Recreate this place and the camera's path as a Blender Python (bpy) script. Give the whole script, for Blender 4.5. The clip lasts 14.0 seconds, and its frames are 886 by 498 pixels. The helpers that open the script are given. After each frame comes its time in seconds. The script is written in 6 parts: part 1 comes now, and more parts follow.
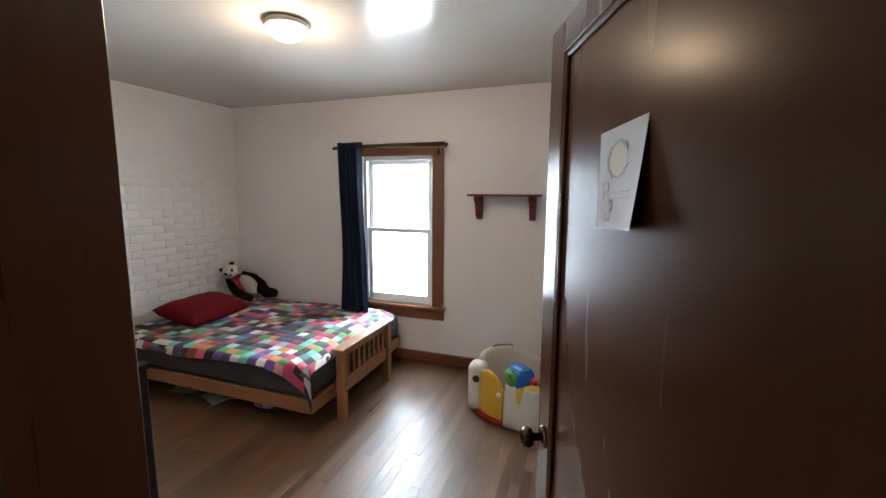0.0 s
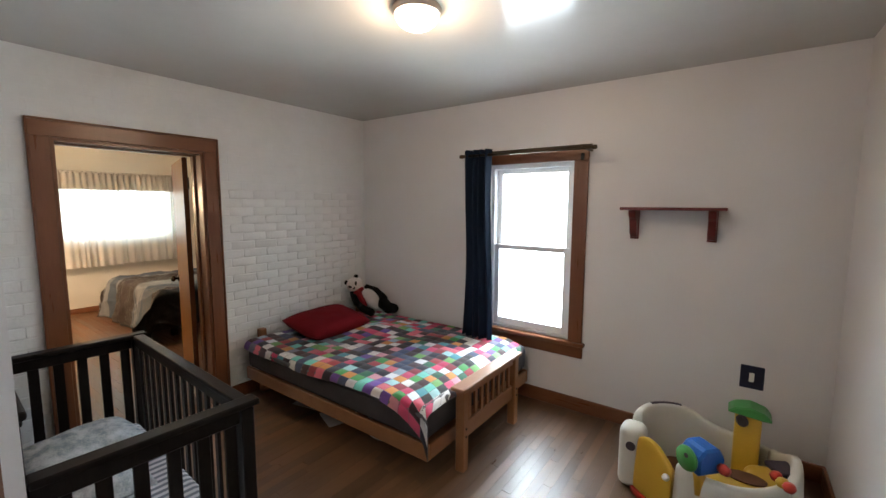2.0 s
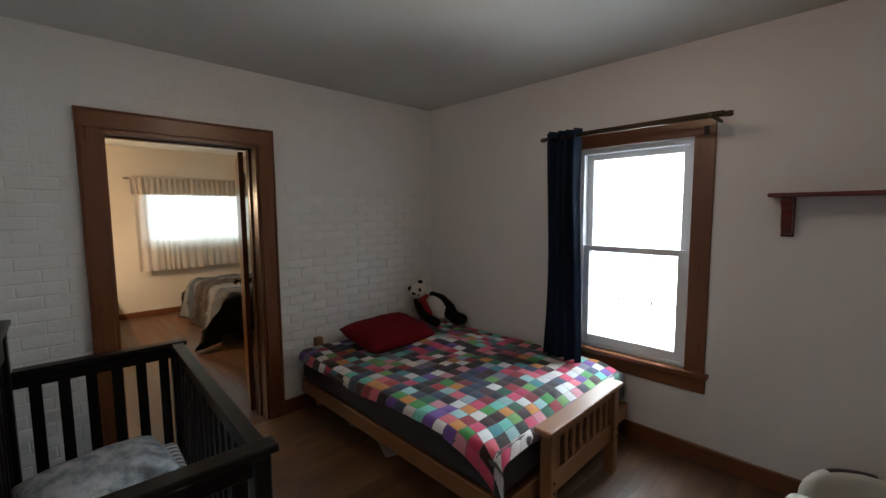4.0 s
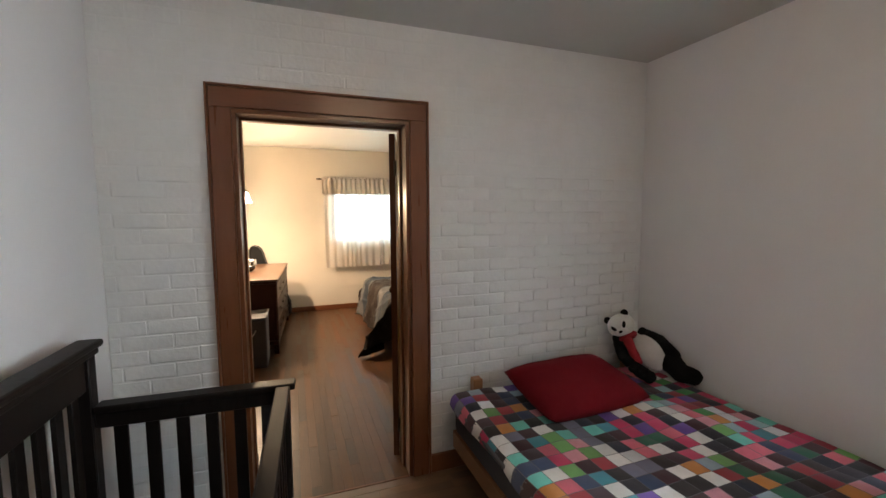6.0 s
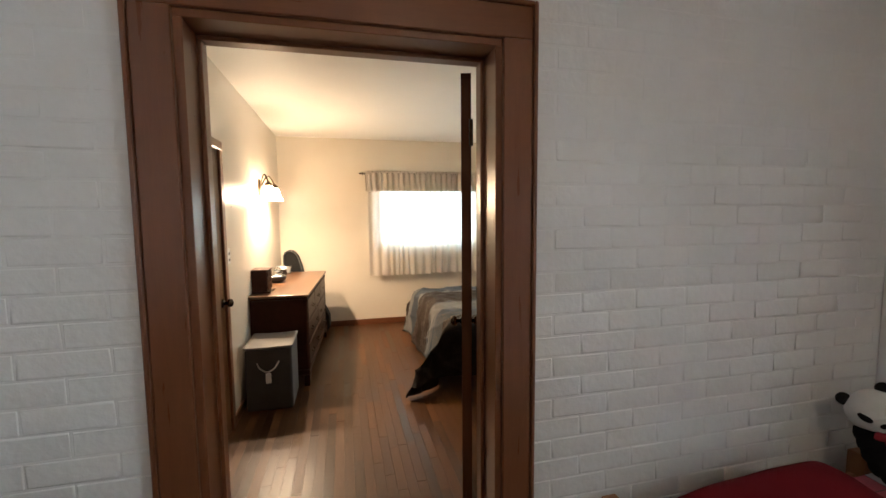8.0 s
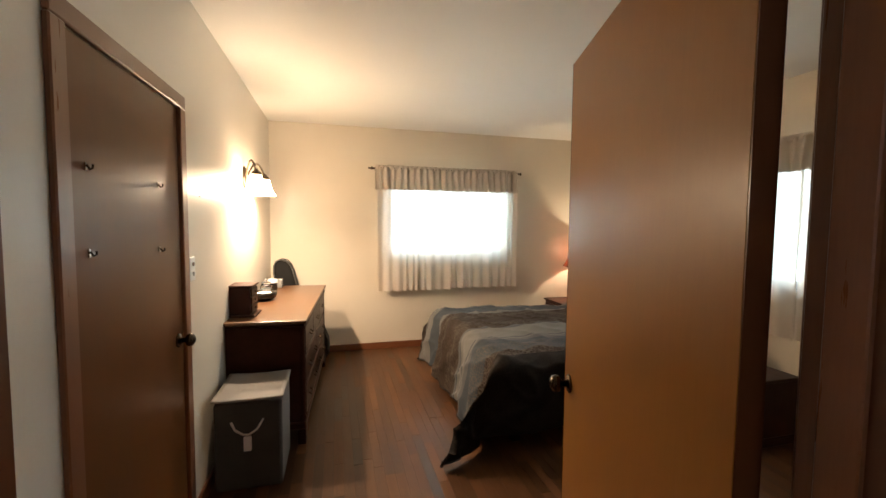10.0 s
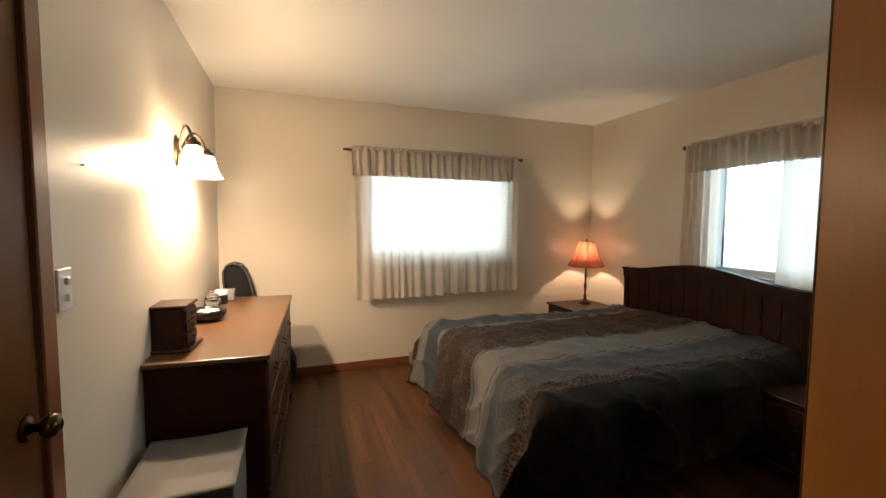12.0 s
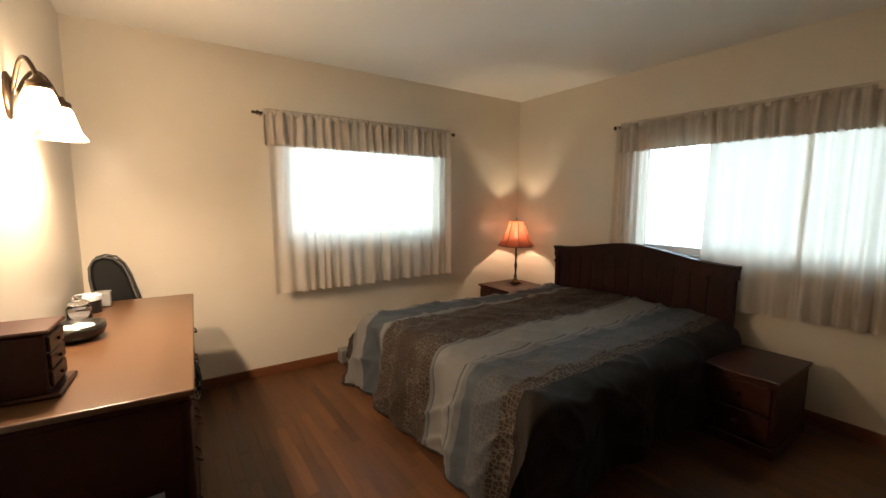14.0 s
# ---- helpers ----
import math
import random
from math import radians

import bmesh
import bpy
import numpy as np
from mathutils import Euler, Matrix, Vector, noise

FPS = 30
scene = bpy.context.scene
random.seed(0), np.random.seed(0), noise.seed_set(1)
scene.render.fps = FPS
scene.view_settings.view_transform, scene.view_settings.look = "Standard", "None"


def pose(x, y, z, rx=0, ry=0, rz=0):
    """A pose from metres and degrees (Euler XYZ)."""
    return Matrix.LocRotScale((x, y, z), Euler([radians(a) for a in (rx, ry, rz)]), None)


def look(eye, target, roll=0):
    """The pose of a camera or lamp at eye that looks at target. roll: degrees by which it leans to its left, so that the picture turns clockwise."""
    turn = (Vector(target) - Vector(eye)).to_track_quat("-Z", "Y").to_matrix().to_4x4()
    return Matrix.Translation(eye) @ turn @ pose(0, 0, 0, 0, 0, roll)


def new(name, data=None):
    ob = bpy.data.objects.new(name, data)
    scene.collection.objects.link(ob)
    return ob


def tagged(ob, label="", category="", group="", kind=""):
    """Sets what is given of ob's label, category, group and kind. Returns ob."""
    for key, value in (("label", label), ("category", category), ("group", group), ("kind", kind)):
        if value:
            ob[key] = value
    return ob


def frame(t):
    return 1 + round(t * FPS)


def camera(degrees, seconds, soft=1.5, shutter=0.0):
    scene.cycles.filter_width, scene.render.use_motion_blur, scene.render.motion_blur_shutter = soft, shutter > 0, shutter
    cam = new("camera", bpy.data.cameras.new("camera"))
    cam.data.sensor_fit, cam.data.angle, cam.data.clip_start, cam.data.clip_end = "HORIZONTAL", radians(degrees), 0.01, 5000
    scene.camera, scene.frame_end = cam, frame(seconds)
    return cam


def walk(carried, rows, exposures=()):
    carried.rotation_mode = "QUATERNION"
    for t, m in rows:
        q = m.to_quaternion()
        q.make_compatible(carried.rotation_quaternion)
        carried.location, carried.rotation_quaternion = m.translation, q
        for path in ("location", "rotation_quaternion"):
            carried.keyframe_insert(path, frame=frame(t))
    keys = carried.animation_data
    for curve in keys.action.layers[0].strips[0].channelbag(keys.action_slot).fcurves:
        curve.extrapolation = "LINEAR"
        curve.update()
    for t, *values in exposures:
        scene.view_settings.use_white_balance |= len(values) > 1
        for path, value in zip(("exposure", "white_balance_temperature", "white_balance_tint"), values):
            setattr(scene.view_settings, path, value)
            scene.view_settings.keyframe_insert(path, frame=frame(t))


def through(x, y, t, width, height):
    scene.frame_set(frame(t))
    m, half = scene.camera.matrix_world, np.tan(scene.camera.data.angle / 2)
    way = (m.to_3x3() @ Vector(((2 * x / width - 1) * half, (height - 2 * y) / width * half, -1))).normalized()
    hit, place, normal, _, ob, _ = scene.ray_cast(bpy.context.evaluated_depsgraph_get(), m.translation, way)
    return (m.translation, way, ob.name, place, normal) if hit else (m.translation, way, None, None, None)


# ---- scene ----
cam = camera(94.4, 14.0)
PATH = [
    (0, (0.522, -0.329, 1.613), (-0.14, 1.539, 1.349), 0.3),
    (0.5, (0.44, -0.143, 1.611), (-0.345, 1.679, 1.36), 0.4),
    (1, (0.339, -0.042, 1.614), (-0.596, 1.711, 1.381), 0.3),
    (1.5, (0.273, 0.025, 1.627), (-0.801, 1.697, 1.406), 0.3),
    (2, (0.217, 0.048, 1.629), (-0.949, 1.659, 1.413), 0.3),
    (2.2, (0.199, 0.058, 1.632), (-0.992, 1.65, 1.417), 0.3),
    (4.3, (-0.196, 0.525, 1.535), (-1.696, 1.836, 1.355), -0.5),
    (4.5, (-0.254, 0.597, 1.538), (-1.811, 1.84, 1.359), -0.5),
    (5, (-0.422, 0.728, 1.532), (-2.096, 1.807, 1.352), -0.4),
    (5.5, (-0.681, 0.845, 1.53), (-2.465, 1.731, 1.348), -0.4),
    (6, (-0.941, 0.944, 1.522), (-2.813, 1.627, 1.347), -0.3),
    (6.5, (-1.192, 1.028, 1.512), (-3.119, 1.535, 1.342), -0.3),
    (7, (-1.425, 1.06, 1.5), (-3.36, 1.538, 1.337), -0.2),
    (7.5, (-1.684, 1.073, 1.501), (-3.621, 1.543, 1.336), -0.4),
    (8, (-1.954, 1.083, 1.505), (-3.892, 1.551, 1.336), -0.5),
    (10.3, (-3.061, 0.933, 1.441), (-4.99, 1.448, 1.327), 0.5),
    (10.5, (-3.154, 0.922, 1.44), (-5.082, 1.442, 1.332), 0.4),
    (11, (-3.343, 0.894, 1.428), (-5.263, 1.443, 1.324), 0.2),
    (11.5, (-3.537, 0.885, 1.415), (-5.438, 1.497, 1.307), 0.3),
    (12, (-3.73, 0.874, 1.408), (-5.605, 1.558, 1.275), 0.3),
    (12.5, (-3.862, 0.864, 1.417), (-5.702, 1.63, 1.251), 0.3),
    (13, (-3.982, 0.83, 1.418), (-5.763, 1.72, 1.231), 0.3),
    (13.5, (-4.095, 0.765, 1.425), (-5.804, 1.781, 1.212), 0.4),
    (14, (-4.186, 0.715, 1.415), (-5.823, 1.839, 1.18), 0.3),
]
EXPOSURES = [(0, 0.7), (1.0, 0.65), (2.2, 0.5), (4.3, -0.53), (4.8, -0.42), (5.5, 0.12), (6.2, 0.5), (6.8, 0.55), (8.0, 0.36), (10.3, 0.14), (11.2, -0.12), (12.0, -0.31), (14, -0.38)]
walk(cam, [(t, look(eye, target, roll)) for t, eye, target, roll in PATH], EXPOSURES)

# ---- world and large lights ----
world = bpy.data.worlds.new("world")
scene.world = world
world.use_nodes = True
wn = world.node_tree
sky = wn.nodes.new("ShaderNodeTexSky")
sky.sky_type, sky.sun_disc = "NISHITA", False
sky.sun_elevation, sky.sun_rotation = radians(40), radians(150)
wn.links.new(sky.outputs[0], wn.nodes["Background"].inputs[0])
wn.nodes["Background"].inputs[1].default_value = 0.1


def sky_lamp(name, eye, target, sx, sy, watts, colour, spread=180):
    """Daylight that stands in a window's opening, outside the glass."""
    d = bpy.data.lights.new(name, "AREA")
    d.shape, d.size, d.size_y, d.energy, d.color = "RECTANGLE", sx, sy, watts, colour
    d.spread = radians(spread)
    ob = new(name, d)
    ob.matrix_world = look(eye, target)
    return ob


def bulb(name, at, watts, colour, radius=0.03):
    d = bpy.data.lights.new(name, "POINT")
    d.energy, d.color, d.shadow_soft_size = watts, colour, radius
    ob = new(name, d)
    ob.location = at
    return ob


DAY = (0.80, 0.92, 1.0)
WARM = (1.0, 0.735, 0.50)
DAY_WEST = (0.68, 0.90, 1.0)
sky_lamp("daylight_north_a", (-1.40, 4.1, 1.2), (-1.40, 2.0, -0.05), 2.0, 2.8, 330, DAY)
sky_lamp("daylight_west_b", (-8.05, 2.22, 1.5), (-6.0, 2.22, 1.5), 1.9, 1.3, 33, DAY_WEST, 80)
sky_lamp("daylight_north_b", (-5.3, 4.55, 1.5), (-5.3, 2.0, 1.5), 2.1, 1.3, 28, DAY_WEST, 90)
bulb("bulb_ceiling", (-1.03, 1.56, 2.375), 11, (1.0, 0.70, 0.45), 0.05)
bulb("bulb_sconce_near", (-6.17, 0.40, 1.695), 80, WARM, 0.03)
bulb("bulb_sconce_far", (-6.535, 0.40, 1.695), 80, WARM, 0.03)
bulb("bulb_table_lamp", (-7.36, 3.85, 1.105), 22, (1.0, 0.78, 0.54), 0.015)


# ---- materials ----
def nodes_of(name):
    m = bpy.data.materials.new(name)
    m.use_nodes = True
    t = m.node_tree
    return m, t, t.nodes["Principled BSDF"]


def surface(name, c1, c2, rough=0.6, scale=6.0, fine=60.0, bump=0.15, dist=0.002, stretch=(1, 1, 1), metal=0.0, spec=0.5, vary=0.0, contrast=0.5, rough2=0.08, sheen=0.0, world=False, detail=6, island=False):
    """A two-scale surface: broad stains between c1 and c2, fine grain as relief and gloss."""
    m, t, b = nodes_of(name)
    n, l = t.nodes, t.links
    tc = n.new("ShaderNodeTexCoord")
    info = n.new("ShaderNodeNewGeometry" if island else "ShaderNodeObjectInfo")
    chance = info.outputs["Random Per Island" if island else "Random"]
    off = n.new("ShaderNodeVectorMath")
    off.operation = "MULTIPLY_ADD"
    off.inputs[1].default_value = (0, 0, 0) if world else (7.3, 3.1, 5.7)
    l.new(chance, off.inputs[0])
    l.new(tc.outputs["Object"], off.inputs[2])
    mp = n.new("ShaderNodeMapping")
    mp.inputs["Scale"].default_value = stretch
    l.new(off.outputs[0], mp.inputs[0])
    big = n.new("ShaderNodeTexNoise")
    big.inputs["Scale"].default_value, big.inputs["Detail"].default_value, big.inputs["Roughness"].default_value = scale, detail, 0.6
    l.new(mp.outputs[0], big.inputs["Vector"])
    sm = n.new("ShaderNodeTexNoise")
    sm.inputs["Scale"].default_value, sm.inputs["Detail"].default_value = fine, 3
    l.new(mp.outputs[0], sm.inputs["Vector"])
    ramp = n.new("ShaderNodeValToRGB")
    ramp.color_ramp.elements[0].position, ramp.color_ramp.elements[1].position = 0.5 - contrast / 2, 0.5 + contrast / 2
    ramp.color_ramp.elements[0].color, ramp.color_ramp.elements[1].color = (*c1, 1), (*c2, 1)
    mixv = n.new("ShaderNodeMath")
    mixv.operation = "MULTIPLY_ADD"
    mixv.inputs[1].default_value = 0.25
    sub = n.new("ShaderNodeMath")
    sub.operation = "MULTIPLY_ADD"
    sub.inputs[1].default_value, sub.inputs[2].default_value = 0.8, -0.02
    l.new(big.outputs[0], sub.inputs[0])
    l.new(sm.outputs[0], mixv.inputs[0])
    l.new(sub.outputs[0], mixv.inputs[2])
    l.new(mixv.outputs[0], ramp.inputs[0])
    colour = ramp.outputs[0]
    if vary:
        hsv = n.new("ShaderNodeHueSaturation")
        mr = n.new("ShaderNodeMapRange")
        mr.inputs[3].default_value, mr.inputs[4].default_value = 1 - vary, 1 + vary
        l.new(chance, mr.inputs[0])
        l.new(mr.outputs[0], hsv.inputs["Value"])
        l.new(colour, hsv.inputs["Color"])
        colour = hsv.outputs[0]
    l.new(colour, b.inputs["Base Color"])
    rr = n.new("ShaderNodeMapRange")
    rr.inputs[3].default_value, rr.inputs[4].default_value = max(0.02, rough - rough2), min(1, rough + rough2)
    l.new(big.outputs[0], rr.inputs[0])
    gloss = rr.outputs[0]
    if vary:
        each = n.new("ShaderNodeMath")
        each.operation = "MULTIPLY_ADD"
        each.inputs[1].default_value = vary * 0.4
        l.new(chance, each.inputs[0])
        l.new(gloss, each.inputs[2])
        gloss = each.outputs[0]
    l.new(gloss, b.inputs["Roughness"])
    b.inputs["Metallic"].default_value, b.inputs["Specular IOR Level"].default_value = metal, spec
    if sheen:
        b.inputs["Sheen Weight"].default_value = sheen
    if bump:
        bp = n.new("ShaderNodeBump")
        bp.inputs["Strength"].default_value, bp.inputs["Distance"].default_value = bump, dist
        l.new(sm.outputs[0], bp.inputs["Height"])
        l.new(bp.outputs[0], b.inputs["Normal"])
    return m


def glow(name, colour, strength, base=(0.8, 0.8, 0.8)):
    m, t, b = nodes_of(name)
    b.inputs["Base Color"].default_value = (*base, 1)
    b.inputs["Emission Color"].default_value, b.inputs["Emission Strength"].default_value = (*colour, 1), strength
    return m


def glass(name, rough=0.0, colour=(1, 1, 1)):
    m, t, b = nodes_of(name)
    b.inputs["Base Color"].default_value = (*colour, 1)
    b.inputs["Transmission Weight"].default_value, b.inputs["Roughness"].default_value, b.inputs["IOR"].default_value = 1, rough, 1.45
    return m


def cloth_sheer(name, colour, through=0.5, clear=0.1):
    m, t, b = nodes_of(name)
    n, l = t.nodes, t.links
    tr = n.new("ShaderNodeBsdfTranslucent")
    tr.inputs[0].default_value = (*colour, 1)
    df = n.new("ShaderNodeBsdfDiffuse")
    df.inputs[0].default_value = (*colour, 1)
    cl = n.new("ShaderNodeBsdfTransparent")
    wv = n.new("ShaderNodeTexNoise")
    wv.inputs["Scale"].default_value = 350
    bp = n.new("ShaderNodeBump")
    bp.inputs["Strength"].default_value, bp.inputs["Distance"].default_value = 0.3, 0.001
    l.new(wv.outputs[0], bp.inputs["Height"])
    l.new(bp.outputs[0], df.inputs["Normal"])
    m1, m2 = n.new("ShaderNodeMixShader"), n.new("ShaderNodeMixShader")
    m1.inputs[0].default_value, m2.inputs[0].default_value = through, clear
    l.new(df.outputs[0], m1.inputs[1])
    l.new(tr.outputs[0], m1.inputs[2])
    l.new(m1.outputs[0], m2.inputs[1])
    l.new(cl.outputs[0], m2.inputs[2])
    l.new(m2.outputs[0], n["Material Output"].inputs[0])
    return m


WHITE_WALL = surface("white_wall_paint", (0.69, 0.67, 0.665), (0.75, 0.73, 0.725), 0.45, 1.5, 90, 0.12, 0.002, world=True)
BRICK = surface("white_painted_brick", (0.69, 0.69, 0.68), (0.76, 0.76, 0.75), 0.42, 8, 45, 0.5, 0.004, vary=0.02)
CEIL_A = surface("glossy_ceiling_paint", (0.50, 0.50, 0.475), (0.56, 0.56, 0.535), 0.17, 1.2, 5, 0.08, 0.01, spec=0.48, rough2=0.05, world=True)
BEIGE = surface("beige_wall_paint", (0.62, 0.55, 0.45), (0.68, 0.61, 0.50), 0.33, 1.5, 120, 0.1, 0.0015, world=True)
CEIL_B = surface("cream_ceiling_paint", (0.82, 0.80, 0.74), (0.87, 0.85, 0.79), 0.6, 1.5, 90, 0.1, 0.002, world=True)
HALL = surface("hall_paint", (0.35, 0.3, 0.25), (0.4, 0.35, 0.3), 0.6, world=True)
TRIM = surface("varnished_brown_trim", (0.115, 0.038, 0.015), (0.20, 0.075, 0.031), 0.3, 5, 40, 0.03, 0.0008, (9, 9, 0.7), contrast=0.9)
TRIM_H = surface("varnished_brown_trim_level", (0.115, 0.038, 0.015), (0.20, 0.075, 0.031), 0.3, 5, 40, 0.03, 0.0008, (0.7, 0.7, 9), contrast=0.9)
DOOR_WOOD = surface("dark_varnished_door", (0.064, 0.022, 0.0095), (0.098, 0.036, 0.0155), 0.25, 1.6, 30, 0.005, 0.0004, (5, 5, 0.5), contrast=1.1, spec=0.12, detail=3)
DOOR_BROWN = surface("brown_birch_door", (0.092, 0.031, 0.009), (0.15, 0.056, 0.017), 0.32, 2.2, 30, 0.01, 0.0006, (7, 7, 0.5), contrast=0.9, spec=0.16)
DOOR_OAK = surface("golden_birch_door", (0.22, 0.088, 0.018), (0.33, 0.145, 0.034), 0.34, 1.6, 30, 0.01, 0.0006, (5, 5, 0.5), contrast=1.2, spec=0.18)
OAK_STRIP = dict(c1=(0.085, 0.042, 0.020), c2=(0.170, 0.090, 0.047), rough=0.30, scale=3, fine=40, bump=0.02, dist=0.0008, stretch=(10, 1, 1), vary=0.30, contrast=0.9, rough2=0.10, spec=0.9)
PLANK_A = surface("worn_oak_strip", **OAK_STRIP)
PLANK_A_FAR = surface("worn_oak_strip_beyond", island=True, **OAK_STRIP)
RED_STRIP = dict(c1=(0.042, 0.0172, 0.0068), c2=(0.112, 0.0485, 0.0185), rough=0.32, scale=2.5, fine=24, bump=0.0, dist=0.0006, stretch=(1, 9, 1), vary=0.42, contrast=0.8, rough2=0.05, spec=0.28, detail=4)
PLANK_B = surface("red_brown_strip", **RED_STRIP)
PLANK_B_FAR = surface("red_brown_strip_beyond", island=True, **RED_STRIP)
SUBFLOOR = surface("dark_floor_gaps", (0.07, 0.035, 0.018), (0.10, 0.05, 0.025), 0.8)
CRIB = surface("espresso_crib_wood", (0.006, 0.0045, 0.004), (0.012, 0.009, 0.008), 0.4, 6, 60, 0.1, 0.0006, (8, 8, 1), spec=0.16)
PINE = surface("orange_pine", (0.22, 0.092, 0.038), (0.32, 0.148, 0.064), 0.42, 4, 40, 0.12, 0.001, (2, 2, 2), contrast=0.7)
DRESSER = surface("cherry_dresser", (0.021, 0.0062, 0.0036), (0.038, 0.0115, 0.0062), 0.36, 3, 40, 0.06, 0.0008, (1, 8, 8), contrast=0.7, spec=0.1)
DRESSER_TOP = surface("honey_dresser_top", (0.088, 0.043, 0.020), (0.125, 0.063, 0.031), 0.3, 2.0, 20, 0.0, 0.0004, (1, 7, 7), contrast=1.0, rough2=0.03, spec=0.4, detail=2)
HEADBOARD = surface("dark_mahogany", (0.014, 0.0045, 0.0035), (0.026, 0.008, 0.006), 0.42, 3, 40, 0.06, 0.0008, (6, 6, 1), spec=0.12)
NIGHT = surface("red_mahogany", (0.026, 0.0075, 0.005), (0.044, 0.013, 0.008), 0.38, 3, 40, 0.06, 0.0008, (1, 6, 6), spec=0.18)
SASH = surface("white_vinyl", (0.68, 0.69, 0.70), (0.74, 0.75, 0.76), 0.35, 4, 60, 0.03, 0.0005)
NAVY = surface("navy_curtain_cloth", (0.004, 0.010, 0.024), (0.008, 0.018, 0.04), 0.9, 8, 400, 0.3, 0.001, spec=0.2)
BLACK_METAL = surface("black_iron", (0.012, 0.011, 0.01), (0.025, 0.022, 0.02), 0.42, 8, 90, 0.1, 0.0005, metal=0.6)
BRONZE = surface("dark_bronze", (0.06, 0.04, 0.025), (0.10, 0.07, 0.045), 0.38, 10, 90, 0.1, 0.0005, metal=0.9)
KNOB = surface("tarnished_brass", (0.05, 0.035, 0.022), (0.10, 0.07, 0.045), 0.22, 10, 90, 0.05, 0.0005, metal=1)
CHERRY_RED = surface("cherry_red_shelf", (0.10, 0.012, 0.012), (0.16, 0.022, 0.02), 0.35, 4, 50, 0.08, 0.0006, (1, 8, 8))
PAPER = surface("white_paper", (0.62, 0.64, 0.68), (0.68, 0.70, 0.73), 0.8, 4, 60, 0.05, 0.0005)
PENCIL = surface("pencil_grey", (0.46, 0.49, 0.54), (0.54, 0.57, 0.61), 0.8)
NAVY_PLATE = surface("navy_plate", (0.008, 0.01, 0.035), (0.014, 0.017, 0.05), 0.5)
WHITE_PLASTIC = surface("white_plastic", (0.72, 0.72, 0.70), (0.76, 0.76, 0.74), 0.35, 3, 60, 0.03, 0.0004)
PANE = glass("window_pane")
SHEER = cloth_sheer("sheer_cream_curtain", (0.78, 0.71, 0.63), 0.52, 0.015)
VALANCE = cloth_sheer("cream_valance", (0.66, 0.59, 0.51), 0.36, 0.01)


# ---- mesh helpers ----
def thing(name, at, label, category, group="", kind=""):
    ob = new(name)
    ob.empty_display_size = 0.1
    ob.location = at
    return tagged(ob, label, category, group, kind)


def mesh_of(name, bm, material, smooth=False):
    me = bpy.data.meshes.new(name)
    if smooth:
        for f in bm.faces:
            f.smooth = True
    bm.normal_update()
    bm.to_mesh(me)
    bm.free()
    for m in material if isinstance(material, (list, tuple)) else [material]:
        me.materials.append(m)
    return me


def part(name, bm, material, parent=None, label="", smooth=False):
    """Links a bmesh, made in world metres, as one mesh object under a thing or a part."""
    ob = new(name, mesh_of(name, bm, material, smooth))
    if parent is not None:
        ob.parent = parent
        if parent.type == "EMPTY":
            ob.matrix_parent_inverse = Matrix.Translation(-parent.location)
    return tagged(ob, label)


def setting(name, bm, material, label, category, smooth=False):
    return tagged(part(name, bm, material, None, "", smooth), label, category, "", "structure")


def box(x0, x1, y0, y1, z0, z1, bevel=0.0, bm=None, seg=1, turn=None):
    """A bevelled box; with bm it is joined to that bmesh. turn: a matrix laid on it."""
    b = bmesh.new()
    bmesh.ops.create_cube(b, size=1)
    bmesh.ops.scale(b, vec=(x1 - x0, y1 - y0, z1 - z0), verts=b.verts)
    bmesh.ops.translate(b, vec=((x0 + x1) / 2, (y0 + y1) / 2, (z0 + z1) / 2), verts=b.verts)
    if bevel:
        bmesh.ops.bevel(b, geom=b.edges[:], offset=bevel, segments=seg, affect="EDGES", profile=0.5)
    if turn is not None:
        bmesh.ops.transform(b, matrix=turn, verts=b.verts)
    return join(bm, b)


def join(bm, b):
    if bm is None:
        return b
    me = bpy.data.meshes.new("tmp")
    b.to_mesh(me)
    b.free()
    bm.from_mesh(me)
    bpy.data.meshes.remove(me)
    return bm


def lathe(profile, at, seg=28, bm=None, turn=None, squash=1.0):
    """A turned shape from (radius, height) pairs round the z axis."""
    b = bmesh.new()
    rings = []
    for r, h in profile:
        rings.append([b.verts.new((r * math.cos(2 * math.pi * k / seg), squash * r * math.sin(2 * math.pi * k / seg), h)) for k in range(seg)])
    for p, q in zip(rings, rings[1:]):
        for k in range(seg):
            b.faces.new((p[k], p[(k + 1) % seg], q[(k + 1) % seg], q[k]))
    if profile[0][0] > 0.0005:
        b.faces.new(rings[0][::-1])
    if profile[-1][0] > 0.0005:
        b.faces.new(rings[-1])
    if turn is not None:
        bmesh.ops.transform(b, matrix=turn, verts=b.verts)
    bmesh.ops.translate(b, vec=at, verts=b.verts)
    return join(bm, b)


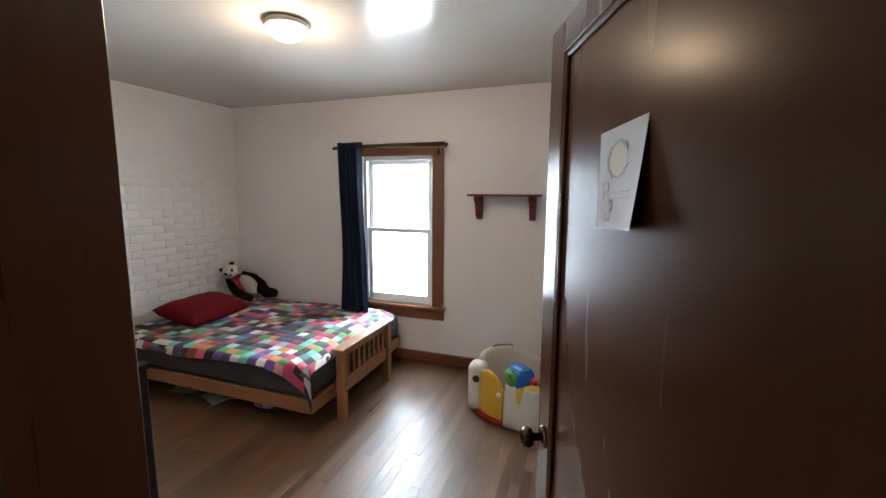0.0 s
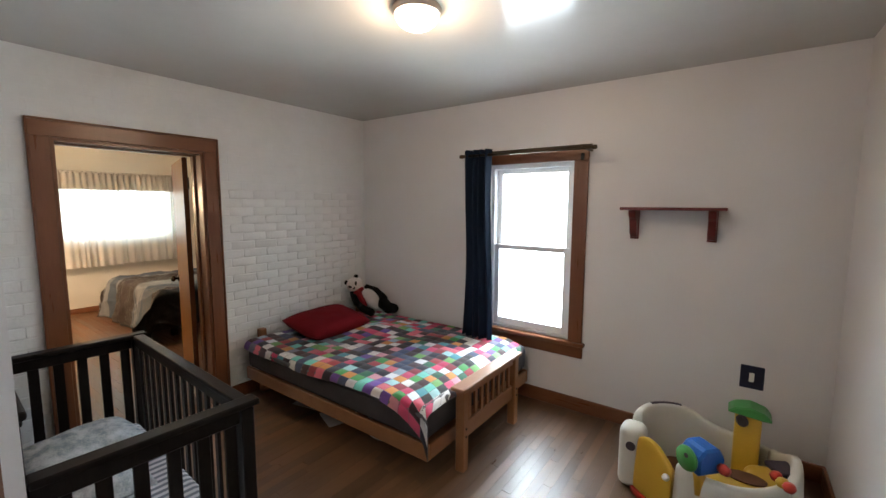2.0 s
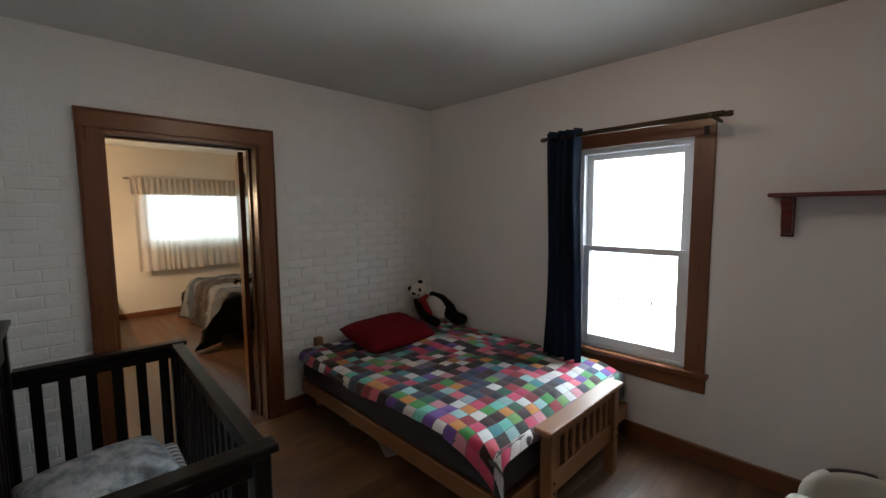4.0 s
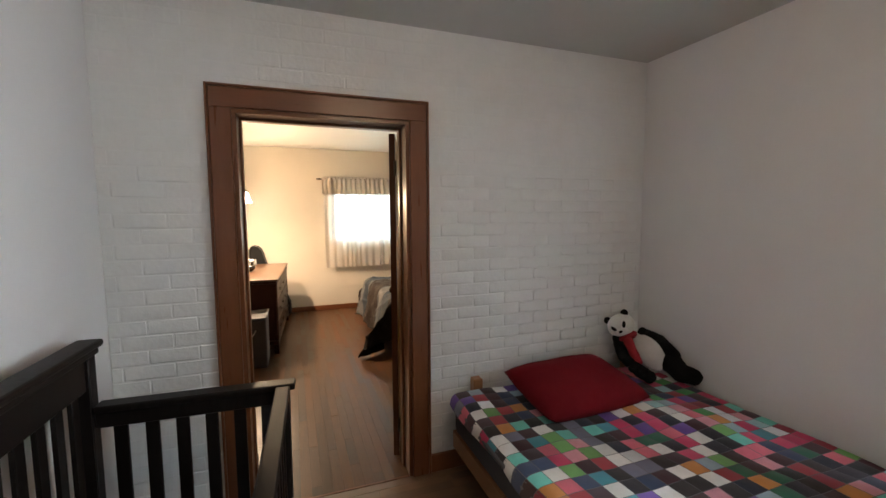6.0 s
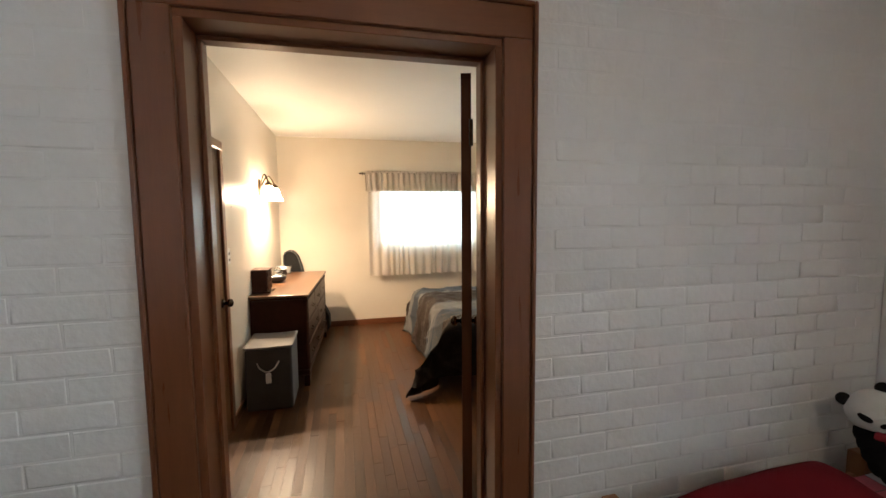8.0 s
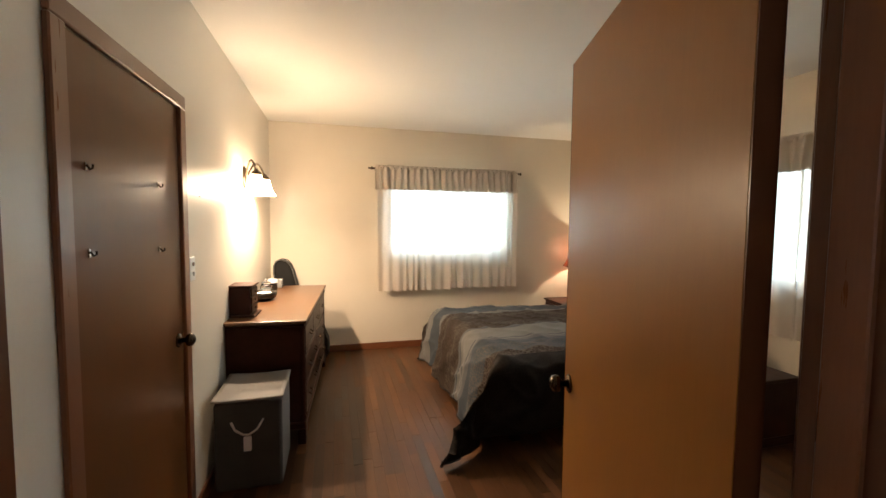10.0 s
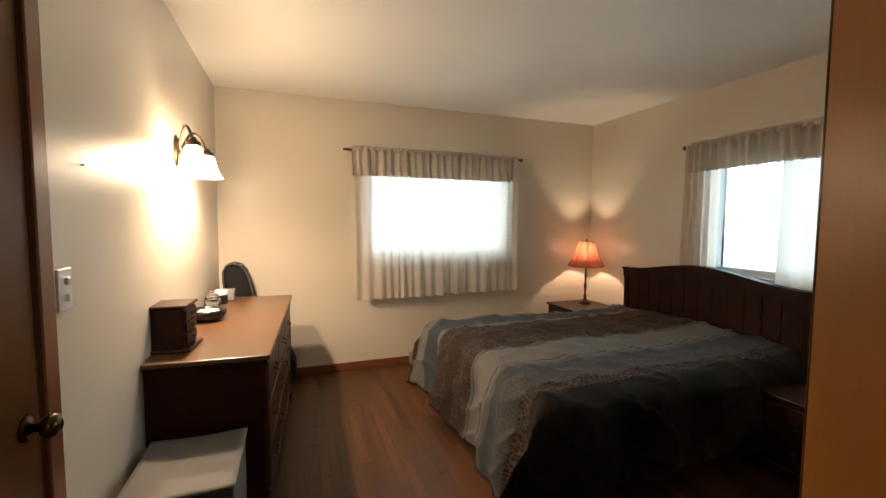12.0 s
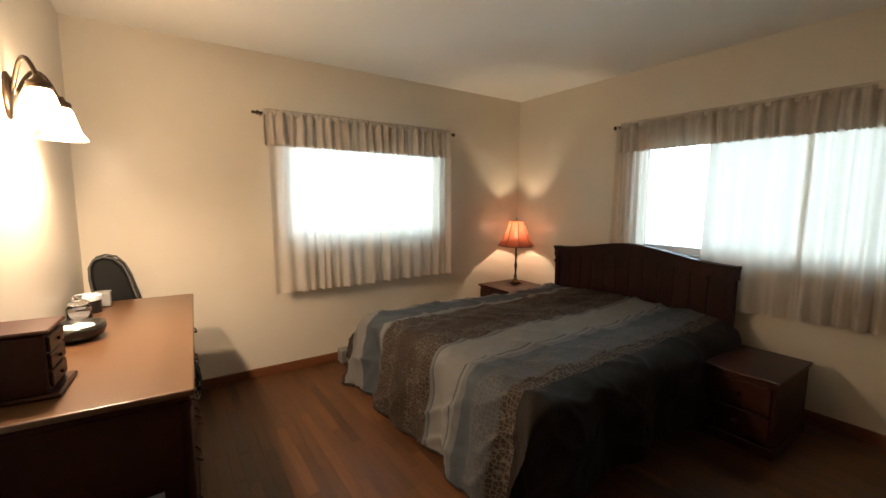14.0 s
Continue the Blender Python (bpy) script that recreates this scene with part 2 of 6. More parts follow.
def tube(points, radius, seg=10, bm=None):
    """A round bar along a line of points."""
    b = bmesh.new()
    pts = [Vector(p) for p in points]
    rings = []
    for i, p in enumerate(pts):
        d = (pts[min(i + 1, len(pts) - 1)] - pts[max(i - 1, 0)]).normalized()
        side = d.cross(Vector((0, 0, 1)) if abs(d.z) < 0.95 else Vector((1, 0, 0))).normalized()
        up = side.cross(d)
        rings.append([b.verts.new(p + radius * (math.cos(2 * math.pi * k / seg) * side + math.sin(2 * math.pi * k / seg) * up)) for k in range(seg)])
    for p, q in zip(rings, rings[1:]):
        for k in range(seg):
            b.faces.new((p[k], p[(k + 1) % seg], q[(k + 1) % seg], q[k]))
    b.faces.new(rings[0][::-1])
    b.faces.new(rings[-1])
    bmesh.ops.recalc_face_normals(b, faces=b.faces)
    return join(bm, b)


def sheet(fn, nu, nv, thick=0.0, bm=None):
    """A surface from fn(u, v), u and v from 0 to 1, with a thickness along its normals."""
    b = bmesh.new()
    v = [[b.verts.new(fn(i / nu, j / nv)) for j in range(nv + 1)] for i in range(nu + 1)]
    for i in range(nu):
        for j in range(nv):
            b.faces.new((v[i][j], v[i + 1][j], v[i + 1][j + 1], v[i][j + 1]))
    b.normal_update()
    if thick:
        bmesh.ops.solidify(b, geom=b.faces[:], thickness=thick)
        bmesh.ops.recalc_face_normals(b, faces=b.faces)
    return join(bm, b)


def outline(points, axis, a, b_, bevel=0.0, bm=None):
    """A flat outline of 2D points pushed from a to b_ along axis x, y or z."""
    b = bmesh.new()
    place = {"x": lambda p, q, d: (d, p, q), "y": lambda p, q, d: (p, d, q), "z": lambda p, q, d: (p, q, d)}[axis]
    lo = [b.verts.new(place(p, q, a)) for p, q in points]
    hi = [b.verts.new(place(p, q, b_)) for p, q in points]
    n = len(points)
    b.faces.new(lo[::-1])
    b.faces.new(hi)
    for k in range(n):
        b.faces.new((lo[k], lo[(k + 1) % n], hi[(k + 1) % n], hi[k]))
    bmesh.ops.recalc_face_normals(b, faces=b.faces)
    if bevel:
        bmesh.ops.bevel(b, geom=[e for e in b.edges if len(e.link_faces) == 2 and e.calc_face_angle() > 0.5], offset=bevel, segments=1, affect="EDGES")
    return join(bm, b)


def around_z(x, y, degrees):
    return Matrix.Translation((x, y, 0)) @ Matrix.Rotation(radians(degrees), 4, "Z") @ Matrix.Translation((-x, -y, 0))


def moved(ob, pivot, to, degrees=0.0, k=1.0):
    """Turns a finished thing about a point of the plan, sizes it from there, and brings that point to another place."""
    m = Matrix.Translation(to) @ Matrix.Rotation(radians(degrees), 4, "Z") @ Matrix.Scale(k, 4) @ Matrix.Translation(-Vector(pivot))
    at, turn, size = (m @ Matrix.Translation(ob.location)).decompose()
    ob.location, ob.rotation_euler, ob.scale = at, turn.to_euler(), size
    return ob


# ---- the rooms ----
AX0, AX1, AY0, AY1, AH = -3.13, 0.72, 0.06, 3.20, 2.51
BX0, BX1, BY0, BY1, BH = -7.615, -3.30, 0.28, 4.11, 2.51


def holed_wall(axis, at, thick, lo, hi, height, holes, bm=None):
    """A wall with openings through it. axis x: it runs along x at y from at to at + thick. holes: (from, to, sill, head)."""
    b = bmesh.new() if bm is None else bm

    def piece(p, q, z0, z1):
        if q - p > 0.001 and z1 - z0 > 0.001:
            if axis == "x":
                box(p, q, min(at, at + thick), max(at, at + thick), z0, z1, 0, b)
            else:
                box(min(at, at + thick), max(at, at + thick), p, q, z0, z1, 0, b)
    p = lo
    for a, c, sill, head in sorted(holes):
        piece(p, a, 0, height)
        piece(a, c, 0, sill)
        piece(a, c, head, height)
        p = c
    piece(p, hi, 0, height)
    return b


WIN_A = (-1.555, -0.83, 0.56, 1.965)
WIN_BW = (1.53, 2.97, 1.05, 1.93)
WIN_BN = (-6.2, -4.50, 0.98, 1.93)
DOOR_AB = (0.69, 1.55, 0.0, 2.015)
DOOR_IN = (-0.156, 0.772, 0.0, 2.056)
DOOR_CL = (-4.99, -4.19, 0.0, 1.945)

setting("wall_north_bedroom", holed_wall("x", AY1, 0.2, AX0, 0.9, AH + 0.1, [WIN_A]), WHITE_WALL, "white painted plaster wall with one window", "wall")
setting("wall_east_bedroom", box(AX1 + 0.08, AX1 + 0.2, -1.8, 0.3, 0, AH + 0.1, 0, box(AX1, AX1 + 0.2, 0.3, AY1, 0, AH + 0.1)), WHITE_WALL, "plain white painted plaster wall", "wall")
setting("wall_south_bedroom", box(AX0, -0.7, AY0, 0.155, 0, AH, 0, holed_wall("x", AY0, -0.13, AX0, AX1 + 0.08, AH + 0.1, [DOOR_IN])), WHITE_WALL, "white painted plaster wall with the entry doorway", "wall")
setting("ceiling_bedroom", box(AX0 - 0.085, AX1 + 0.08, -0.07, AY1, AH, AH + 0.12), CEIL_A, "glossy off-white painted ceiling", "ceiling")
setting("wall_west_backing", holed_wall("y", AX0 - 0.004, -0.163, -0.07, AY1 + 0.2, AH + 0.1, [DOOR_AB]), WHITE_WALL, "white painted brick wall with a doorway", "wall")
setting("wall_east_master", holed_wall("y", BX1 + 0.003, -0.006, BY0, BY1, AH + 0.1, [DOOR_AB]), BEIGE, "beige painted wall round the doorway", "wall")
setting("wall_west_master", holed_wall("y", BX0, -0.2, BY0 - 0.2, BY1 + 0.2, BH + 0.1, [WIN_BW]), BEIGE, "beige painted wall with a wide window", "wall")
setting("wall_north_master", holed_wall("x", BY1, 0.2, BX0, AX0 - 0.167, BH + 0.1, [WIN_BN]), BEIGE, "beige painted wall with a wide window", "wall")
setting("wall_south_master", holed_wall("x", BY0, -0.2, BX0, AX0 - 0.167, BH + 0.1, [DOOR_CL]), BEIGE, "beige painted wall with a closet door and a sconce", "wall")
setting("ceiling_master", box(BX0 - 0.2, AX0 - 0.085, BY0 - 0.2, BY1 + 0.2, BH, BH + 0.12), CEIL_B, "cream painted ceiling", "ceiling")
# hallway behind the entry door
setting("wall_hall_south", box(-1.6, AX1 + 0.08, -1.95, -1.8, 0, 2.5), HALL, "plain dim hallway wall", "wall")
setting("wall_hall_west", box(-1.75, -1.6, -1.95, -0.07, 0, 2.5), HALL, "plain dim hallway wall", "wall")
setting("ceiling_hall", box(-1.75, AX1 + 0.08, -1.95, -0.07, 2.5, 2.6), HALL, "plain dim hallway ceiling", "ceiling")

floor_a = setting("floor_bedroom", box(AX0 - 0.004, AX1 + 0.08, -0.07, AY1, -0.1, -0.0014), SUBFLOOR, "worn narrow oak strip floor", "floor")
setting("floor_hall", box(-1.75, AX1 + 0.08, -1.95, -0.07, -0.1, -0.0014), SUBFLOOR, "dim brown wooden hallway floor", "floor")
floor_b = setting("floor_master", box(BX0, AX0 - 0.006, BY0 - 0.2, BY1, -0.1, -0.0014), SUBFLOOR, "red-brown polished wood strip floor", "floor")
setting("ground", box(-60, 60, -60, 60, -0.7, -0.6), surface("lawn", (0.05, 0.09, 0.03), (0.09, 0.13, 0.05), 0.9, 2), "grass ground round the house", "ground")


def baseboard(name, runs):
    b = bmesh.new()
    for x0, x1, y0, y1, h in runs:
        box(x0, x1, y0, y1, 0, h, 0.004, b)
    return setting(name, b, TRIM_H, "dark varnished wooden baseboard", "baseboard")


baseboard("baseboard_bedroom", [(AX0 + 0.02, AX1, AY1 - 0.018, AY1, 0.11), (AX0, AX0 + 0.018, 1.66, AY1, 0.11), (AX0, AX0 + 0.018, 0.175, 0.58, 0.11), (AX1 - 0.018, AX1, 0.3, AY1 - 0.02, 0.11), (AX0 + 0.02, -0.7, 0.155, 0.173, 0.11)])
baseboard("baseboard_master", [(BX0, BX0 + 0.016, BY0, BY1, 0.075), (BX0 + 0.018, -5.052, BY0, BY0 + 0.016, 0.075), (-4.128, BX1, BY0, BY0 + 0.016, 0.075), (BX0 + 0.018, BX1, BY1 - 0.016, BY1, 0.075), (BX1 - 0.016, BX1, 1.68, BY1 - 0.018, 0.075)])


def casing_y(name, x_face, out, hole, width, label):
    """A door casing round an opening in a wall that runs along y; out: +1 or -1, the way that it stands proud."""
    y0, y1, _, top = hole
    t = thing(name, (x_face, y0, 0), label, "door casing", kind="structure")
    a, b_ = sorted((x_face, x_face + out * 0.02))
    c, d = sorted((x_face, x_face + out * 0.03))
    part("casing_side", box(a, b_, y0 - width + 0.012, y0, 0, top, 0.003), TRIM, t)
    part("casing_side", box(a, b_, y1, y1 + width - 0.012, 0, top, 0.003), TRIM, t)
    part("casing_head", box(a, b_, y0 - width + 0.012, y1 + width - 0.012, top, top + width - 0.012, 0.003), TRIM_H, t)
    part("back_band", box(c, d, y0 - width, y0 - width + 0.012, 0, top + width, 0.003), TRIM, t)
    part("back_band", box(c, d, y1 + width - 0.012, y1 + width, 0, top + width, 0.003), TRIM, t)
    part("back_band", box(c, d, y0 - width + 0.012, y1 + width - 0.012, top + width - 0.012, top + width, 0.003), TRIM_H, t)
    return t


def lining_y(name, x0, x1, hole, label):
    y0, y1, _, top = hole
    t = thing(name, (x0, y0, 0), label, "door frame", kind="structure")
    part("jamb", box(x0, x1, y0 - 0.004, y0 + 0.02, 0, top - 0.02, 0.002), TRIM, t)
    part("jamb", box(x0, x1, y1 - 0.02, y1 + 0.004, 0, top - 0.02, 0.002), TRIM, t)
    part("head_jamb", box(x0, x1, y0 - 0.004, y1 + 0.004, top - 0.02, top + 0.004, 0.002), TRIM_H, t)
    m = (x0 + x1) / 2
    part("stop", box(m - 0.06, m - 0.015, y0 + 0.02, y0 + 0.032, 0, top - 0.032, 0.002), TRIM, t)
    part("stop", box(m - 0.06, m - 0.015, y1 - 0.032, y1 - 0.02, 0, top - 0.032, 0.002), TRIM, t)
    part("stop", box(m - 0.06, m - 0.015, y0 + 0.02, y1 - 0.02, top - 0.032, top - 0.02, 0.002), TRIM_H, t)
    return t


casing_y("casing_bedroom_side", AX0, 1, DOOR_AB, 0.105, "wide reddish-brown varnished wooden door casing")
casing_y("casing_master_side", BX1, -1, DOOR_AB, 0.105, "reddish-brown varnished wooden door casing")
lining_y("lining_doorway", BX1 - 0.004, AX0 + 0.004, DOOR_AB, "glossy brown wooden door lining with a stop")
setting("threshold", box(AX0 - 0.012, AX0 + 0.002, DOOR_AB[0] + 0.02, DOOR_AB[1] - 0.02, -0.004, 0.003, 0.001), TRIM, "thin wooden joint strip between two floors", "threshold")

# entry doorway in the south wall
t = thing("lining_entry", (-0.13, 0, 0), "dark brown varnished wooden entry door frame", "door frame", kind="structure")
part("jamb", box(-0.154, -0.113, -0.085, 0.078, 0, 2.03, 0.002), TRIM, t)
strike = part("strike_plate", box(-0.113, -0.1115, 0.02, 0.05, 0.89, 0.96, 0.0004), KNOB, t, "worn brass strike plate")
part("strike_hole", box(-0.1116, -0.1112, 0.027, 0.043, 0.91, 0.94), BLACK_METAL, strike)
part("jamb", box(0.747, 0.77, -0.085, 0.075, 0, 2.03, 0.002), DOOR_WOOD, t)
part("head_jamb", box(-0.154, 0.77, -0.085, 0.078, 2.03, 2.054, 0.002), DOOR_WOOD, t)
part("casing_side", box(-0.255, -0.154, AY0, AY0 + 0.02, 0, 2.16, 0.003), DOOR_WOOD, t)
part("casing_head", box(-0.154, 0.77, AY0, AY0 + 0.02, 2.054, 2.16, 0.002), DOOR_WOOD, t)
part("casing_side", box(-0.255, -0.154, -0.092, -0.07, 0, 2.16, 0.003), DOOR_WOOD, t)


def door_knob(parent, at, normal):
    """A round knob on its rosette, standing off a door's face along normal."""
    q = Vector((0, 0, 1)).rotation_difference(Vector(normal)).to_matrix().to_4x4()
    k = part("door_knob", lathe([(0.0, 0.066), (0.014, 0.065), (0.025, 0.058), (0.029, 0.046), (0.025, 0.035), (0.012, 0.029), (0.010, 0.012), (0.0, 0.012)][::-1], at, 24, None, q), KNOB, parent, "tarnished dark brass knob", True)
    part("rosette", lathe([(0.0, 0.0), (0.031, 0.0), (0.031, 0.004), (0.022, 0.009), (0.012, 0.013), (0.0, 0.013)], at, 24, None, q), KNOB, k, "", True)
    return k


def leaf(name, hinge, end, z0, z1, thick, material, label, panelled, knob_z, side):
    """A door leaf from its hinge to its free edge; side: which way its shown face looks, seen from above to the left (+1)."""
    h, e = Vector(hinge), Vector(end)
    d = e - h
    n = d.length
    ang = math.degrees(math.atan2(d.y, d.x))
    turn = Matrix.Translation((h.x, h.y, 0)) @ Matrix.Rotation(radians(ang), 4, "Z")
    t = thing(name, (h.x, h.y, z0), label, "door", kind="structure")
    y0, y1 = sorted((0.0, -side * thick))
    if panelled:
        st = 0.105
        for a, c in ((0.003, 0.03), (n - st, n)):
            part("stile", box(a, c, y0, y1, z0, z1, 0.002, None, 1, turn), material, t)
        part("top_rail", box(0.03, n - st, y0, y1, z1 - 0.075, z1, 0.002, None, 1, turn), material, t)
        part("bottom_rail", box(0.03, n - st, y0, y1, z0, z0 + 0.22, 0.002, None, 1, turn), material, t)
        part("panel", box(0.03, n - st, y0 + 0.011, y1 - 0.011, z0 + 0.22, z1 - 0.075, 0, None, 1, turn), material, t)
        yy = (y1 - 0.012, y1 - 0.002) if side > 0 else (y0 + 0.002, y0 + 0.012)
        for a, c, p, q in ((n - st - 0.014, n - st, z0 + 0.22, z1 - 0.075), (0.03, n - st - 0.014, z1 - 0.089, z1 - 0.075), (0.03, n - st - 0.014, z0 + 0.22, z0 + 0.234)):
            part("panel_moulding", box(a, c, yy[0], yy[1], p, q, 0.004, None, 1, turn), material, t)
    else:
        part("slab", box(0.006, n - 0.003, y0, y1, z0, z1, 0.002, None, 1, turn), material, t)
        for a in (0.003, n - 0.003):
            part("edge_strip", box(a, a + 0.003, y0, y1, z0, z1, 0, None, 1, turn), DOOR_WOOD, t, "dark brown edge")
    nrm = (turn.to_3x3() @ Vector((0, 1, 0)))
    for yk, sg in ((y1, 1), (y0, -1)):
        at = turn @ Vector((n - 0.06, yk, knob_z))
        door_knob(t, at, nrm * sg)
    for hz in (z0 + 0.2, z1 - 0.2):
        part("hinge", lathe([(0.007, hz - 0.045), (0.007, hz + 0.045)], (h.x, h.y, 0), 10), BRONZE, t, "", True)
    return t, turn, n


entry, entry_turn, entry_n = leaf("door_entry", (0.735, 0.015), (0.409, 0.850), 0.012, 2.03, 0.035, DOOR_WOOD, "open dark brown varnished panel door with a drawing", True, 0.93, 1)
leaf("door_master", (-3.335, 1.52), (-4.17, 1.765), 0.012, 1.985, 0.035, DOOR_OAK, "open golden-brown varnished flush wooden door", False, 0.91, -1)
leaf("door_closet", (-4.197, BY0 + 0.004), (-4.983, BY0 + 0.004), 0.012, 1.943, 0.035, DOOR_BROWN, "closed brown varnished flush closet door", False, 0.925, -1)

t = thing("casing_closet", (-5.02, BY0, 0), "brown varnished closet door casing", "door casing", kind="structure")
part("casing_side", box(-5.05, -4.985, BY0, BY0 + 0.018, 0, 1.945, 0.004), TRIM, t)
part("casing_side", box(-4.195, -4.13, BY0, BY0 + 0.018, 0, 1.945, 0.004), TRIM, t)
part("casing_head", box(-5.05, -4.13, BY0, BY0 + 0.018, 1.945, 2.005, 0.004), TRIM_H, t)


def window_y(name, hole, y, label, casing=True):
    """A double-hung window in a wall along x whose room face is at y, with white sashes and panes."""
    x0, x1, z0, z1 = hole
    t = thing(name, ((x0 + x1) / 2, y, z0), label, "window", kind="structure")
    zm = 1.268
    f = part("window_frame", box(x0, x0 + 0.03, y + 0.02, y + 0.17, z0, z1), SASH, t, "white frame")
    part("frame_side", box(x1 - 0.03, x1, y + 0.02, y + 0.17, z0, z1), SASH, f)
    part("frame_head", box(x0 + 0.03, x1 - 0.03, y + 0.02, y + 0.17, z1 - 0.035, z1), SASH, f)
    part("frame_foot", box(x0 + 0.03, x1 - 0.03, y + 0.02, y + 0.17, z0, z0 + 0.02), SASH, f)

    def sash(nm, ya, yb, za, zb, foot):
        s = part(nm, box(x0 + 0.03, x0 + 0.075, ya, yb, za, zb, 0.003), SASH, t, "white sash")
        part("sash_stile", box(x1 - 0.075, x1 - 0.03, ya, yb, za, zb, 0.003), SASH, s)
        part("sash_rail", box(x0 + 0.075, x1 - 0.075, ya, yb, zb - 0.04, zb, 0.003), SASH, s)
        part("sash_rail", box(x0 + 0.075, x1 - 0.075, ya, yb, za, za + foot, 0.003), SASH, s)
        p = part("pane", box(x0 + 0.07, x1 - 0.07, (ya + yb) / 2 - 0.002, (ya + yb) / 2 + 0.002, za + foot - 0.005, zb - 0.035), PANE, s, "clear glass")
        p.visible_shadow = False
        return s
    low = sash("lower_sash", y + 0.035, y + 0.07, z0 + 0.02, zm + 0.02, 0.06)
    up = sash("upper_sash", y + 0.075, y + 0.11, zm - 0.02, z1 - 0.035, 0.04)
    w = (x1 - x0 - 0.06) / 3
    for k in (1, 2):
        part("storm_bar", box(x0 + 0.03 + k * w - 0.004, x0 + 0.03 + k * w + 0.004, y + 0.14, y + 0.15, z0 + 0.02, zm), PENCIL, low, "thin grey bar")
    part("storm_bar", box(x0 + 0.03, x1 - 0.03, y + 0.14, y + 0.15, 0.90, 0.908), PENCIL, low, "thin grey bar")
    part("storm_bar", box(x0 + 0.03, x1 - 0.03, y + 0.14, y + 0.15, 1.60, 1.607), PENCIL, up, "thin grey bar")
    part("casing_side", box(x1, x1 + 0.108, y - 0.02, y, z0 - 0.03, z1, 0.003), TRIM, t)
    part("casing_side", box(x0 - 0.108, x0, y - 0.02, y, z0 - 0.03, z1, 0.003), TRIM, t)
    part("casing_head", box(x0 - 0.108, x1 + 0.108, y - 0.02, y, z1, z1 + 0.10, 0.003), TRIM_H, t)
    part("window_sill", box(x0 - 0.13, x1 + 0.13, y - 0.05, y + 0.03, z0 - 0.028, z0, 0.004), TRIM_H, t)
    part("apron", box(x0 - 0.11, x1 + 0.115, y - 0.018, y, z0 - 0.125, z0 - 0.028, 0.003), TRIM_H, t)
    part("blind_bracket", box(x1 + 0.05, x1 + 0.075, y - 0.03, y - 0.02, z1 + 0.0, z1 + 0.05, 0.002), BLACK_METAL, t)
    return t


window_y("window_1", WIN_A, AY1, "double-hung white sash window in dark wooden casing")


def window_b(name, axis, at, out, hole, label):
    a, b_, z0, z1 = hole
    mid = (a + b_) / 2

    def bx(p, q, d0, d1, e, f):
        lo, hi = sorted((at + out * d0, at + out * d1))
        return box(p, q, lo, hi, e, f, 0.002) if axis == "x" else box(lo, hi, p, q, e, f, 0.002)
    t = thing(name, (mid, at, z0) if axis == "x" else (at, mid, z0), label, "window", kind="structure")
    part("window_sill", bx(a, b_, 0.0, 0.19, z0 - 0.004, z0 + 0.02), SASH, t)
    for p, q, e, f in ((a, a + 0.05, z0 + 0.02, z1), (b_ - 0.05, b_, z0 + 0.02, z1), (a + 0.05, b_ - 0.05, z1 - 0.05, z1), (a + 0.05, b_ - 0.05, z0 + 0.02, z0 + 0.07)):
        part("window_frame", bx(p, q, 0.08, 0.13, e, f), SASH, t)
    g = part("pane", bx(a + 0.05, b_ - 0.05, 0.10, 0.106, z0 + 0.07, z1 - 0.05), PANE, t, "clear glass")
    g.visible_shadow = False
    return t


window_b("window_2", "y", BX0, -1, WIN_BW, "wide white-framed picture window behind sheer curtains")
window_b("window_3", "x", BY1, 1, WIN_BN, "wide white-framed picture window behind sheer curtains")


